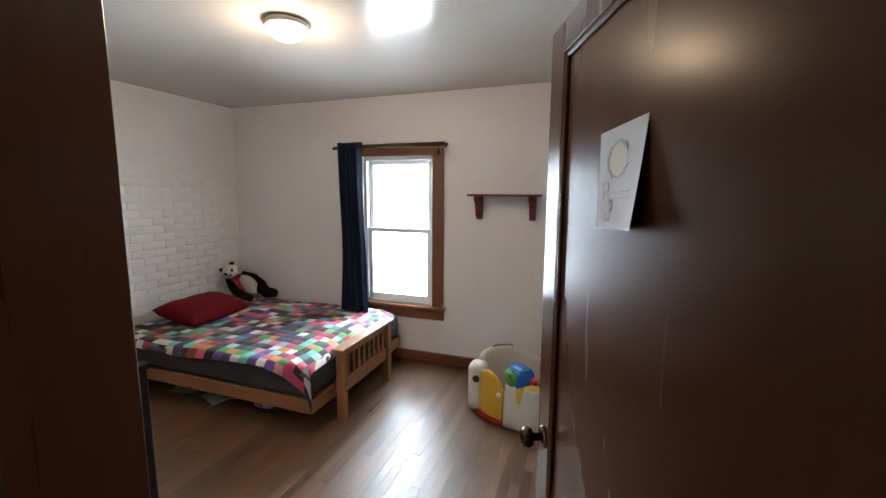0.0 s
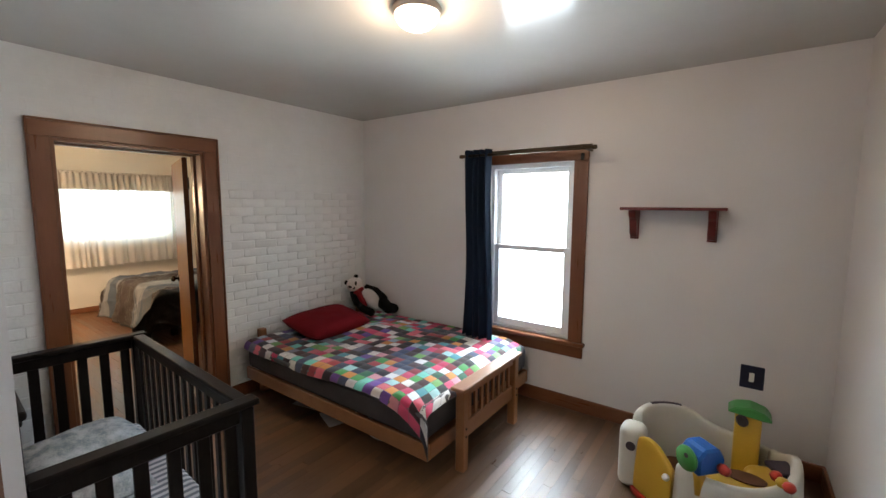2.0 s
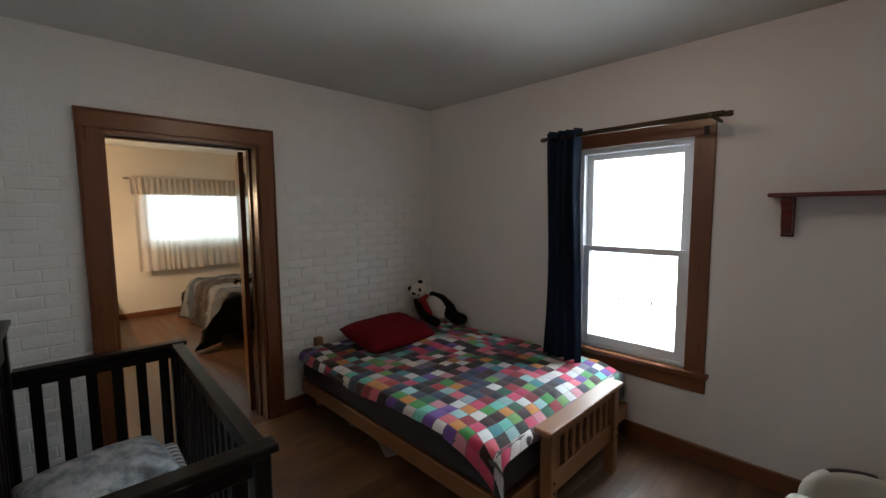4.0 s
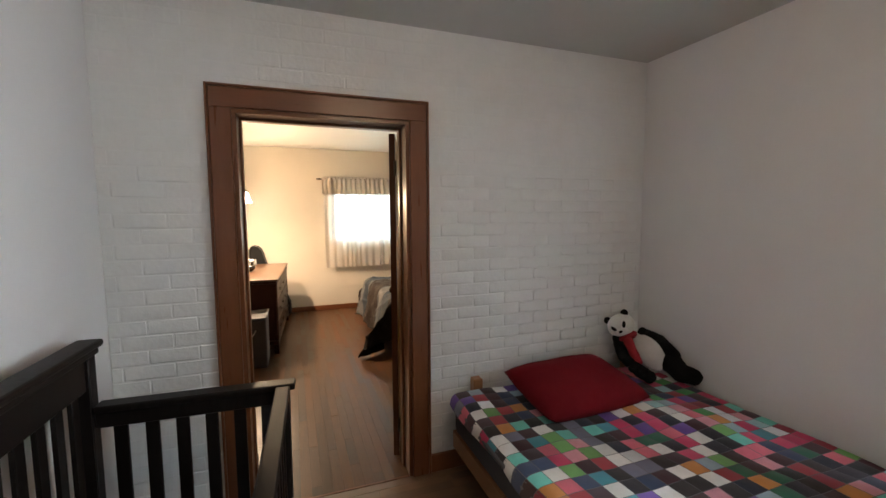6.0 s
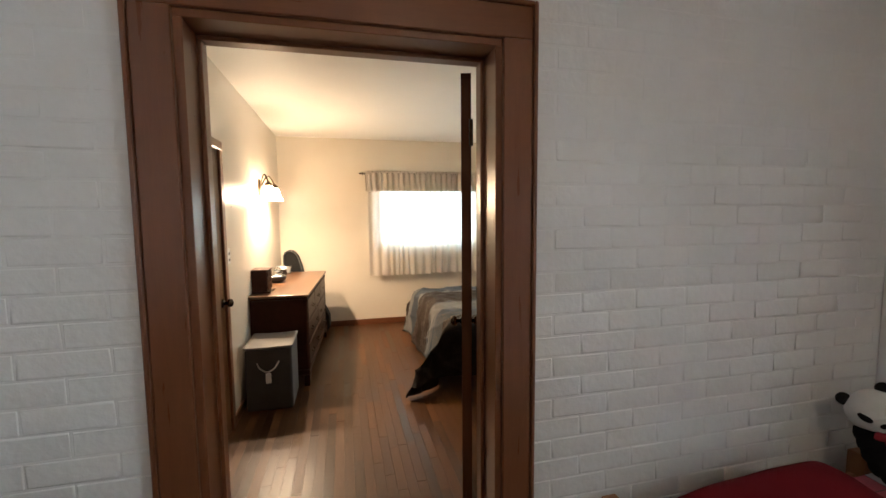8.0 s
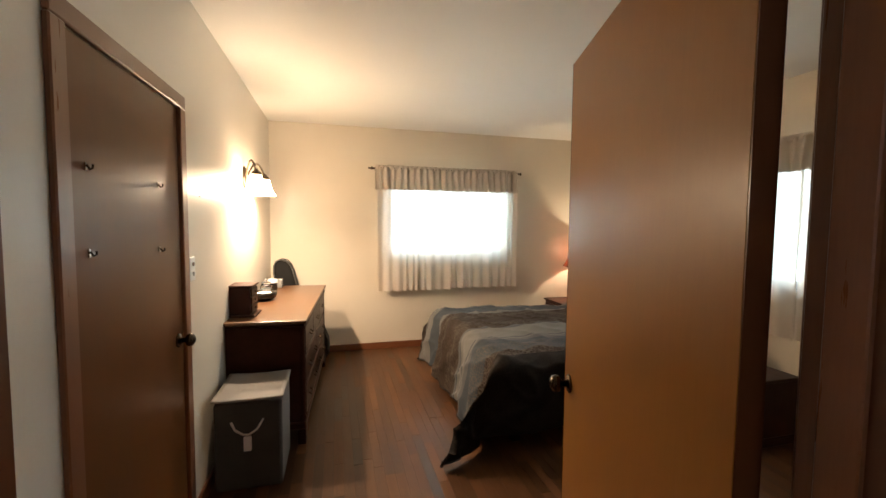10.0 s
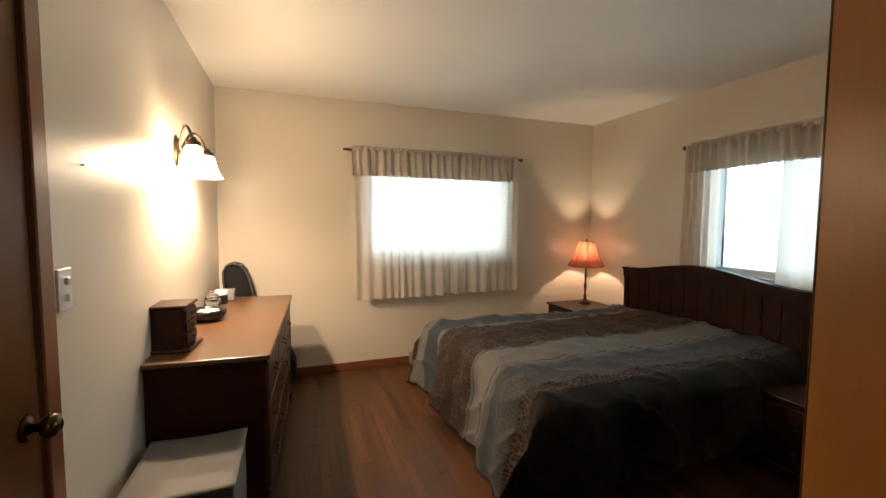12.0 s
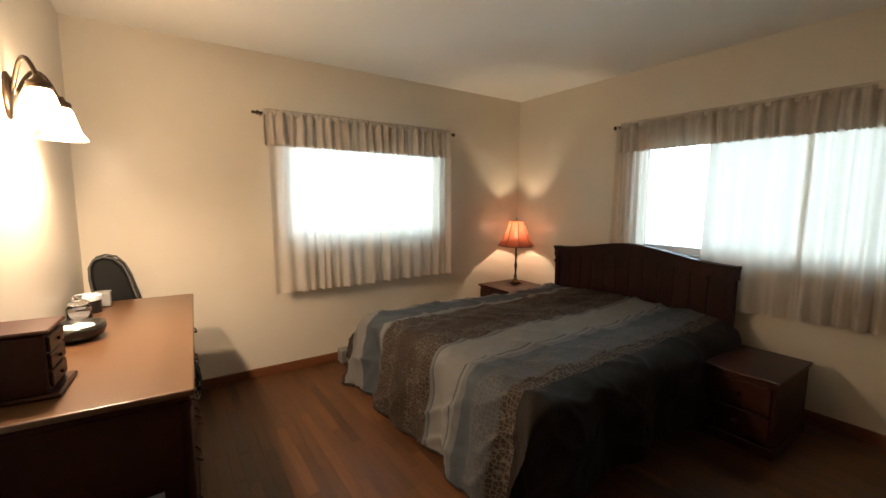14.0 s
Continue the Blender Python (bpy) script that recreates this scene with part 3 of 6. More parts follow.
# ---- bedroom: bed, quilt, pillow, panda ----
def pine_bed():
    t = thing("bed", (-2.1, 2.4, 0), "orange pine bed frame with a slatted footboard", "bed")
    part("side_rail", box(-3.07, -1.135, 1.775, 1.802, 0.165, 0.265, 0.004), PINE, t)
    part("side_rail", box(-3.07, -1.135, 3.10, 3.127, 0.165, 0.265, 0.004), PINE, t)
    part("end_rail", box(-1.162, -1.135, 1.804, 3.098, 0.165, 0.262, 0.004), PINE, t)
    for y in (2.012, 2.70):
        part("foot_post", box(-1.105, -1.045, y, y + 0.058, 0, 0.515, 0.005), PINE, t)
        part("bolt", lathe([(0.0, 0.0), (0.007, 0.0), (0.007, 0.004), (0.0, 0.005)], (-1.045, y + 0.03, 0.225), 10, None, Matrix.Rotation(radians(90), 4, "Y")), BLACK_METAL, t)
        part("bolt", lathe([(0.0, 0.0), (0.007, 0.0), (0.007, 0.004), (0.0, 0.005)], (-1.045, y + 0.03, 0.275), 10, None, Matrix.Rotation(radians(90), 4, "Y")), BLACK_METAL, t)
    part("foot_cap", box(-1.125, -1.03, 1.985, 2.785, 0.517, 0.543, 0.007, None, 2), PINE, t)
    part("foot_rail", box(-1.09, -1.062, 2.072, 2.698, 0.20, 0.305, 0.004), PINE, t)
    part("foot_rail", box(-1.09, -1.062, 2.072, 2.698, 0.462, 0.515, 0.004), PINE, t)
    for k in range(8):
        y = 2.105 + k * 0.0755
        part("slat", box(-1.084, -1.068, y, y + 0.03, 0.305, 0.462, 0.002), PINE, t)
    for y in (1.90, 3.02):
        part("head_post", box(-3.105, -3.045, y, y + 0.058, 0, 0.555, 0.006), PINE, t)
    part("head_rail", box(-3.09, -3.06, 1.96, 3.018, 0.28, 0.47, 0.006), PINE, t)
    for k in range(7):
        x = -2.95 + k * 0.285
        part("bed_slat", box(x, x + 0.08, 1.803, 3.099, 0.20, 0.22, 0.003), PINE, t)
    part("middle_leg", box(-2.1, -2.04, 2.4, 2.46, 0, 0.2, 0.004), PINE, t)


pine_bed()
GREY_CLOTH = surface("charcoal_mattress_cloth", (0.048, 0.045, 0.049), (0.078, 0.074, 0.08), 0.9, 5, 300, 0.3, 0.001, spec=0.2)
mt = thing("mattress", (-2.1, 2.45, 0.22), "dark charcoal mattress on the pine bed", "mattress")
part("mattress_core", box(-3.04, -1.15, 1.765, 3.14, 0.268, 0.475, 0.05, None, 4), GREY_CLOTH, mt, "", True)
part("piping", tube([(-3.0, 1.766, 0.43), (-2.4, 1.761, 0.427), (-1.8, 1.761, 0.427), (-1.2, 1.766, 0.43)], 0.006, 8), GREY_CLOTH, mt)


def quilt_at(a, b, lift=0.0):
    """A place on the quilt; a along the bed from head to foot, b from the front hem across, in metres."""
    x = -3.04 + a
    end = max(0.0, a - 1.35) / 0.6
    drop = 0.055 + 0.02 * math.sin(a * 3.1) + 0.22 * end ** 3
    c = b - drop
    r = 0.045
    if c < -r:
        y, z = 1.748 - 0.012 * math.sin(a * 9), 0.49 - r + (c + r)
    elif c < r:
        k = (c + r) / (2 * r) * math.pi / 2
        y, z = 1.748 + r - r * math.cos(k), 0.49 - r + r * math.sin(k)
    else:
        y, z = 1.748 + r + (c - r) * 0.985, 0.49
    w = noise.noise(Vector((a * 2.2, b * 2.6, 3.0)))
    z += 0.018 * w + 0.006 * noise.noise(Vector((a * 9, b * 9, 1.0)))
    if x > -1.16:
        over = x + 1.16
        z -= 0.55 * over if y < 1.97 or y > 2.80 else 0.15 * over
        if y < 1.97 or y > 2.80:
            x = -1.16 + 0.6 * over
    if y > 3.13:
        y = 3.13 + 0.1 * (y - 3.13)
    z += lift
    return Vector((x, y, z)) - Vector((0, lift if c < -r else 0, 0))


PATCH_COLOURS = [(0.012, 0.014, 0.03), (0.02, 0.012, 0.012), (0.03, 0.05, 0.11), (0.17, 0.17, 0.24), (0.045, 0.010, 0.016), (0.66, 0.65, 0.62), (0.50, 0.03, 0.10), (0.72, 0.70, 0.68), (0.60, 0.06, 0.14), (0.33, 0.03, 0.04), (0.05, 0.28, 0.07), (0.02, 0.12, 0.07), (0.14, 0.52, 0.45), (0.05, 0.24, 0.30), (0.13, 0.06, 0.30), (0.55, 0.22, 0.05), (0.06, 0.03, 0.04), (0.28, 0.38, 0.46), (0.60, 0.25, 0.30), (0.62, 0.12, 0.17), (0.15, 0.34, 0.10), (0.30, 0.52, 0.54), (0.008, 0.008, 0.012), (0.015, 0.01, 0.02), (0.70, 0.70, 0.70), (0.60, 0.58, 0.60), (0.66, 0.69, 0.71), (0.035, 0.012, 0.016), (0.25, 0.02, 0.035)]
PATCH_MATS = [surface("quilt_patch_cloth", tuple(c * 0.8 for c in col), tuple(c * 1.12 for c in col), 0.8, 14, 260, 0.3, 0.0012, sheen=0.15, vary=0.12) for col in PATCH_COLOURS]
rng = random.Random(11)
quilt = thing("quilt", (-2.1, 2.4, 0.48), "patchwork quilt of bright and dark squares over the bed", "quilt")
QA, QB = 1.945, 1.50
part("backing", sheet(lambda u, v: quilt_at(u * QA, v * QB, 0.002), 60, 46, 0.006), surface("quilt_backing", (0.1, 0.1, 0.11), (0.15, 0.15, 0.16), 0.9, 8, 200), quilt, "", True)
NA, NB = 25, 19
far_patches = bmesh.new()
for i in range(NA):
    for j in range(NB):
        a0, a1, b0, b1 = i * QA / NA, (i + 1) * QA / NA, j * QB / NB, (j + 1) * QB / NB
        g = 0.0015

        def fn(u, v, a0=a0, a1=a1, b0=b0, b1=b1, g=g):
            puff = 0.003 + 0.0045 * math.sin(math.pi * u) ** 0.6 * math.sin(math.pi * v) ** 0.6
            return quilt_at(a0 + g + u * (a1 - a0 - 2 * g), b0 + g + v * (b1 - b0 - 2 * g), puff)
        m = rng.choice(PATCH_MATS)
        if j < 11:
            part("patch", sheet(fn, 3, 3), m, quilt, "", True)
        else:
            piece = sheet(fn, 3, 3)
            for f in piece.faces:
                f.material_index = PATCH_MATS.index(m)
            join(far_patches, piece)
far = part("patches_beyond", far_patches, PATCH_MATS, quilt, "", True)
far["kind"] = "stuff"


def cushion(lx, ly, h, turn, n=26, power=2.6):
    b = bmesh.new()
    for sg in (1, -1):
        def fn(u, v, sg=sg):
            p, q = 2 * u - 1, 2 * v - 1
            k = max(0.0, (1 - abs(p) ** power) * (1 - abs(q) ** power)) ** 0.55
            pinch = 1 - 0.05 * (1 - p * p) * q * q
            pin2 = 1 - 0.05 * (1 - q * q) * p * p
            wr = 0.006 * noise.noise(Vector((p * 3, q * 3, sg)))
            rd = 1 - 0.07 * p * p * q * q
            return Vector((p * lx / 2 * pin2 * rd, q * ly / 2 * pinch * rd, sg * h / 2 * k + wr * k))
        sheet(fn, n, n, 0, b)
    bmesh.ops.remove_doubles(b, verts=b.verts, dist=0.0005)
    bmesh.ops.recalc_face_normals(b, faces=b.faces)
    bmesh.ops.transform(b, matrix=turn, verts=b.verts)
    return b


RED_CLOTH = surface("dark_red_pillow_cloth", (0.12, 0.004, 0.008), (0.17, 0.008, 0.013), 0.9, 5, 300, 0.3, 0.001, spec=0.15)
pl = thing("pillow", (-2.72, 2.27, 0.5), "plump dark red pillow against the brick wall", "pillow")
part("pillow_cover", cushion(0.48, 0.70, 0.15, pose(-2.76, 2.385, 0.572, 0, 11, 3), 26, 4.0), RED_CLOTH, pl, "", True)


def ball(bm, at, size, index, turn=(0, 0, 0), seg=18):
    b = bmesh.new()
    bmesh.ops.create_uvsphere(b, u_segments=seg, v_segments=seg // 2 + 2, radius=1)
    bmesh.ops.transform(b, matrix=pose(*at, *turn) @ Matrix.Diagonal((*size, 1)), verts=b.verts)
    for v in b.verts:
        v.co += v.normal * 0.004 * noise.noise(v.co * 25)
    for f in b.faces:
        f.material_index = index
    return join(bm, b)


def panda():
    white = surface("white_plush", (0.52, 0.50, 0.46), (0.64, 0.62, 0.58), 0.95, 12, 220, 0.6, 0.004, sheen=0.4)
    black = surface("black_plush", (0.005, 0.005, 0.005), (0.011, 0.011, 0.011), 0.95, 12, 220, 0.6, 0.004, spec=0.1)
    red = surface("red_scarf_knit", (0.22, 0.008, 0.014), (0.32, 0.016, 0.022), 0.9, 12, 200, 0.5, 0.003)
    b = bmesh.new()
    h = Vector((-2.90, 2.785, 0.862))
    f = Vector((0.66, -0.74, -0.10)).normalized()
    s = Vector((0.74, 0.66, 0.0)).normalized()
    up = s.cross(f).normalized()
    up = up if up.z > 0 else -up

    def at(a, c, d=0.0):
        return h + s * a + up * c + f * d

    def limb(points, r0, r1, index):
        pts = [at(*q) for q in points]
        for k in range(9):
            g = k / 8 * (len(pts) - 1)
            i = min(int(g), len(pts) - 2)
            r = r0 + (r1 - r0) * k / 8
            ball(b, pts[i].lerp(pts[i + 1], g - i), (r, r, r), index, (0, 0, 0), 14)
    # the head leans to one side
    hs, hu = s * 0.84 + up * 0.54, up * 0.84 - s * 0.54
    face = Matrix((hs, f, hu)).transposed().to_euler()
    deg = tuple(math.degrees(e) for e in face)
    ball(b, h, (0.098, 0.085, 0.084), 0, deg)
    ball(b, h + f * 0.066 - hu * 0.026, (0.045, 0.038, 0.034), 0, deg)
    for sg in (-1, 1):
        ball(b, h + hs * 0.068 * sg + hu * 0.068 - f * 0.012, (0.027, 0.018, 0.027), 1, deg)
        patch = (Matrix((hs, f, hu)).transposed().to_4x4() @ Matrix.Rotation(radians(34 * sg), 4, "Y")).to_euler()
        ball(b, h + hs * 0.040 * sg + f * 0.072 + hu * 0.014, (0.014, 0.012, 0.026), 1, tuple(math.degrees(e) for e in patch))
    ball(b, h + f * 0.103 - hu * 0.018, (0.014, 0.010, 0.009), 1, deg)
    body = (Matrix((s, f, up)).transposed().to_4x4() @ Matrix.Rotation(radians(-38), 4, "Y")).to_euler()
    ball(b, at(0.195, -0.175, -0.02), (0.10, 0.085, 0.155), 0, tuple(math.degrees(e) for e in body))
    ball(b, at(0.045, -0.085), (0.078, 0.07, 0.034), 2, deg)
    limb([(0.06, -0.10, 0.06), (0.09, -0.16, 0.075), (0.13, -0.24, 0.07)], 0.036, 0.030, 2)
    limb([(-0.005, -0.11, 0.0), (0.02, -0.20, 0.05), (0.12, -0.285, 0.10), (0.205, -0.315, 0.13)], 0.054, 0.046, 1)
    limb([(0.15, -0.055, -0.04), (0.26, -0.10, -0.03), (0.35, -0.19, -0.01)], 0.040, 0.052, 1)
    limb([(0.34, -0.24, 0.0), (0.40, -0.295, 0.03), (0.48, -0.30, 0.05)], 0.078, 0.056, 1)
    bmesh.ops.transform(b, matrix=Matrix.Translation((-2.94, 2.865, 0.812)) @ Matrix.Scale(0.84, 4) @ Matrix.Translation(-h), verts=b.verts)
    return tagged(part("panda_toy", b, [white, black, red], None, "", True), "black and white plush panda with a red scarf", "soft toy")


panda()


# ---- bedroom: crib ----
def crib():
    t = thing("crib", (-1.93, 0.55, 0), "dark espresso wooden crib with slatted sides", "crib")
    x0, x1, y0, y1 = -2.625, -1.265, 0.235, 0.91
    for x, y, top in ((x0, y1 - 0.05, 0.845), (x1 - 0.05, y1 - 0.05, 0.845), (x0, y0, 1.06), (x1 - 0.05, y0, 1.06)):
        part("post", box(x, x + 0.05, y, y + 0.05, 0, top, 0.004), CRIB, t)
    for x in (x0, x1 - 0.05):
        a, c = (x - 0.012, x + 0.055)
        part("end_rail", box(a, c, y0 + 0.052, y1 + 0.022, 0.847, 0.872, 0.006, None, 2), CRIB, t)
        part("end_rail", box(x + 0.01, x + 0.04, y0 + 0.05, y1 - 0.05, 0.79, 0.847, 0.004), CRIB, t)
        part("end_rail", box(x + 0.01, x + 0.04, y0 + 0.05, y1 - 0.05, 0.20, 0.27, 0.004), CRIB, t)
        for k in range(6):
            y = y0 + 0.098 + k * 0.0945
            part("slat", box(x + 0.018, x + 0.032, y - 0.0, y + 0.042, 0.27, 0.79, 0.002), CRIB, t)
    part("front_rail", box(x0 + 0.056, x1 - 0.056, y1 - 0.048, y1 + 0.004, 0.847, 0.868, 0.005, None, 2), CRIB, t)
    part("front_rail", box(x0 + 0.05, x1 - 0.05, y1 - 0.04, y1 - 0.01, 0.80, 0.847, 0.004), CRIB, t)
    part("front_rail", box(x0 + 0.05, x1 - 0.05, y1 - 0.04, y1 - 0.01, 0.20, 0.27, 0.004), CRIB, t)
    for k in range(14):
        x = x0 + 0.085 + k * 0.0885
        part("bar", box(x, x + 0.032, y1 - 0.032, y1 - 0.018, 0.27, 0.80, 0.002), CRIB, t)
    part("back_cap", box(x0 - 0.04, x1 + 0.04, y0 - 0.02, y0 + 0.062, 1.062, 1.087, 0.008, None, 2), CRIB, t)
    part("back_cap", box(x0 - 0.02, x1 + 0.02, y0 - 0.006, y0 + 0.054, 1.04, 1.062, 0.006, None, 2), CRIB, t)
    part("back_rail", box(x0 + 0.05, x1 - 0.05, y0 + 0.008, y0 + 0.04, 0.93, 1.04, 0.003), CRIB, t)
    part("back_rail", box(x0 + 0.05, x1 - 0.05, y0 + 0.01, y0 + 0.04, 0.20, 0.28, 0.003), CRIB, t)
    for k in range(14):
        x = x0 + 0.085 + k * 0.0885
        part("back_slat", box(x, x + 0.042, y0 + 0.018, y0 + 0.032, 0.28, 0.93, 0.002), CRIB, t)
    part("base_board", box(x0 + 0.045, x1 - 0.045, y0 + 0.05, y1 - 0.05, 0.20, 0.225, 0.003), CRIB, t)
    return t


CRIB_CORNER = (-2.622, 0.932, 0)
moved(crib(), CRIB_CORNER, CRIB_CORNER, -2.5)


def striped(name, c1, c2, scale, axis):
    m, t, b = nodes_of(name)
    n, l = t.nodes, t.links
    tc = n.new("ShaderNodeTexCoord")
    w = n.new("ShaderNodeTexWave")
    w.bands_direction = axis
    w.inputs["Scale"].default_value, w.inputs["Distortion"].default_value, w.inputs["Detail Scale"].default_value = scale, 0.6, 1.0
    l.new(tc.outputs["Object"], w.inputs["Vector"])
    r = n.new("ShaderNodeValToRGB")
    r.color_ramp.elements[0].position, r.color_ramp.elements[1].position = 0.42, 0.58
    r.color_ramp.elements[0].color, r.color_ramp.elements[1].color = (*c1, 1), (*c2, 1)
    l.new(w.outputs[0], r.inputs[0])
    l.new(r.outputs[0], b.inputs["Base Color"])
    b.inputs["Roughness"].default_value = 0.9
    ns = n.new("ShaderNodeTexNoise")
    ns.inputs["Scale"].default_value = 220
    bp = n.new("ShaderNodeBump")
    bp.inputs["Strength"].default_value, bp.inputs["Distance"].default_value = 0.3, 0.001
    l.new(ns.outputs[0], bp.inputs["Height"])
    l.new(bp.outputs[0], b.inputs["Normal"])
    return m


cm = thing("crib_mattress", (-1.93, 0.56, 0.225), "crib mattress in a grey and white striped sheet", "mattress")
part("striped_sheet", box(-2.555, -1.32, 0.30, 0.855, 0.226, 0.365, 0.03, None, 3), striped("grey_white_stripes", (0.16, 0.18, 0.22), (0.55, 0.56, 0.60), 7.5, "X"), cm, "", True)
PRINT = surface("pale_blue_printed_cloth", (0.20, 0.25, 0.30), (0.55, 0.58, 0.61), 0.9, 16, 160, 0.3, 0.001, contrast=0.22)
cp = thing("crib_pillow", (-2.3, 0.5, 0.365), "pale grey-blue crib pillow with an animal print", "pillow")
part("pillow_cover", cushion(0.36, 0.52, 0.15, pose(-2.27, 0.54, 0.44, 0, 6, 12)), PRINT, cp, "", True)


def blanket(u, v):
    r = 0.16 + 0.22 * u
    x, y = -2.12 + (u - 0.3) * 0.42, 0.29 + v * 0.44
    z = 0.372 + 0.085 * math.sin(math.pi * u) * math.sin(math.pi * v) * (1 + 0.9 * noise.noise(Vector((u * 4, v * 4, 2)))) + 0.02 * abs(noise.noise(Vector((u * 9, v * 9, 5))))
    return Vector((x, y, z))


cb = thing("crib_blanket", (-2.0, 0.5, 0.365), "crumpled pale blue baby blanket", "blanket")
part("blanket_cloth", sheet(blanket, 34, 34, 0.008), PRINT, cb, "", True)
for ob in (cm, cp, cb):
    moved(ob, CRIB_CORNER, CRIB_CORNER, -2.5)


# ---- bedroom: curtain, shelf, small things ----
rod = thing("curtain_rod", (-1.15, 2.98, 2.02), "dark double curtain rod on brackets over the window", "curtain rod")
part("front_rod", tube([(-1.685, 2.945, 2.022), (-0.625, 2.945, 2.022)], 0.011), BRONZE, rod, "", True)
part("back_rod", tube([(-1.66, 3.0, 2.045), (-0.65, 3.0, 2.045)], 0.009), BRONZE, rod, "", True)
for x in (-1.665, -0.70):
    part("bracket", box(x - 0.008, x + 0.008, 2.935, 3.18, 2.02, 2.036, 0.002), BRONZE, rod)
for x in (-1.69, -0.62):
    part("finial", lathe([(0.0, -0.02), (0.014, -0.018), (0.016, 0.0), (0.014, 0.018), (0.0, 0.02)], (x, 2.945, 2.022), 14, None, Matrix.Rotation(radians(90), 4, "Y")), BRONZE, rod, "", True)


def navy_curtain(u, v):
    z = 0.50 + v * 1.57
    w = 0.268 - 0.03 * math.sin(v * 2.6) + 0.02 * (1 - v)
    x = -1.695 + 0.03 * v + 0.012 * math.sin(v * 5) + u * w
    y = 2.955 + 0.026 * math.sin(u * 2 * math.pi * 4.2 + 0.7 * math.sin(v * 3)) + 0.012 * math.sin(u * 17 + v * 2) + 0.03 * (1 - v)
    return Vector((x, y, z))


nc = thing("navy_curtain", (-1.58, 2.96, 0.5), "dark navy curtain drawn to one side of the window", "curtain")
part("curtain_panel", sheet(navy_curtain, 90, 30, 0.003), NAVY, nc, "", True)

sh = thing("wall_shelf", (-0.15, 3.1, 1.6), "small cherry-red wooden shelf on two brackets", "shelf")
part("shelf_board", box(-0.455, 0.15, 3.02, 3.196, 1.598, 1.617, 0.004), CHERRY_RED, sh)
for x in (-0.385, 0.075):
    prof = [(3.198, 1.597), (3.06, 1.597), (3.06, 1.575), (3.075, 1.55), (3.105, 1.53), (3.115, 1.49), (3.125, 1.44), (3.16, 1.41), (3.198, 1.405)]
    part("bracket", outline(prof, "x", x - 0.022, x + 0.022, 0.003), CHERRY_RED, sh)
    part("bracket_back", box(x - 0.027, x + 0.027, 3.186, 3.199, 1.395, 1.597, 0.002), CHERRY_RED, sh)

pt = thing("outlet_plate", (0.34, 3.2, 0.49), "navy wall plate with a white switch", "wall plate")
part("plate", box(0.28, 0.402, 3.192, 3.2, 0.485, 0.632, 0.003), NAVY_PLATE, pt)
part("switch", box(0.326, 0.352, 3.186, 3.192, 0.53, 0.588, 0.003), WHITE_PLASTIC, pt, "white rocker switch")

# drawing taped to the entry door
dw = thing("drawing", entry_turn @ Vector((entry_n - 0.41, 0.0, 1.558)), "white paper with a pencil drawing taped to the door", "drawing")


def paper_at(u, v):
    x = entry_n - 0.328 - u * 0.178
    z = 1.553 + v * 0.182 + 0.008 * (u - 0.5)
    curl = 0.022 * max(0.0, u - 0.45) ** 2 * 3 * (1 - v) + 0.004 * (1 - v) ** 2
    return entry_turn @ Vector((x + 0.006 * (v - 0.5), -0.0105 + curl, z))


part("sheet_of_paper", sheet(paper_at, 14, 14, 0.0003), PAPER, dw)


def stroke(points, name="pencil_line"):
    b = tube([paper_at(u, v) + entry_turn.to_3x3() @ Vector((0, 0.0006, 0)) for u, v in points], 0.0007, 5)
    part(name, b, PENCIL, dw)


def filled(name, u0, v0, ru, rv, material, label):
    """A flat shaded patch on the paper."""
    lift = entry_turn.to_3x3() @ Vector((0, 0.0005, 0))
    b = bmesh.new()
    b.faces.new([b.verts.new(paper_at(u0 + ru * math.cos(k * 0.3142), v0 + rv * math.sin(k * 0.3142)) + lift) for k in range(20)])
    part(name, b, material, dw, label)


CREAM_PAPER = surface("cream_crayon", (0.66, 0.64, 0.58), (0.72, 0.70, 0.64), 0.8)
filled("crayon_disc", 0.45, 0.68, 0.20, 0.15, CREAM_PAPER, "pale cream crayon disc")
for k in range(26):
    a = 0.45 + k * 0.21
    r = 1.08 + 0.10 * math.sin(k * 2.3)
    stroke([(0.45 + 0.20 * r * math.cos(a), 0.68 + 0.15 * r * math.sin(a)), (0.45 + 0.20 * (r + 0.12) * math.cos(a + 0.25), 0.68 + 0.15 * (r + 0.12) * math.sin(a + 0.25))])
stroke([(0.14, 0.46), (0.16, 0.30)])
stroke([(0.12, 0.47), (0.24, 0.48), (0.28, 0.42), (0.22, 0.36), (0.15, 0.35)])
stroke([(0.22, 0.35), (0.30, 0.24)])
for row in range(2):
    for k in range(5):
        stroke([(0.40 + k * 0.085 + row * 0.03, 0.36 - row * 0.06), (0.455 + k * 0.085 + row * 0.03, 0.365 - row * 0.06)])
stroke([(0.30, 0.26), (0.36, 0.30), (0.38, 0.22), (0.34, 0.16), (0.31, 0.22)])
stroke([(0.28 + 0.055 * math.cos(a * 0.6), 0.12 + 0.045 * math.sin(a * 0.6)) for a in range(11)])

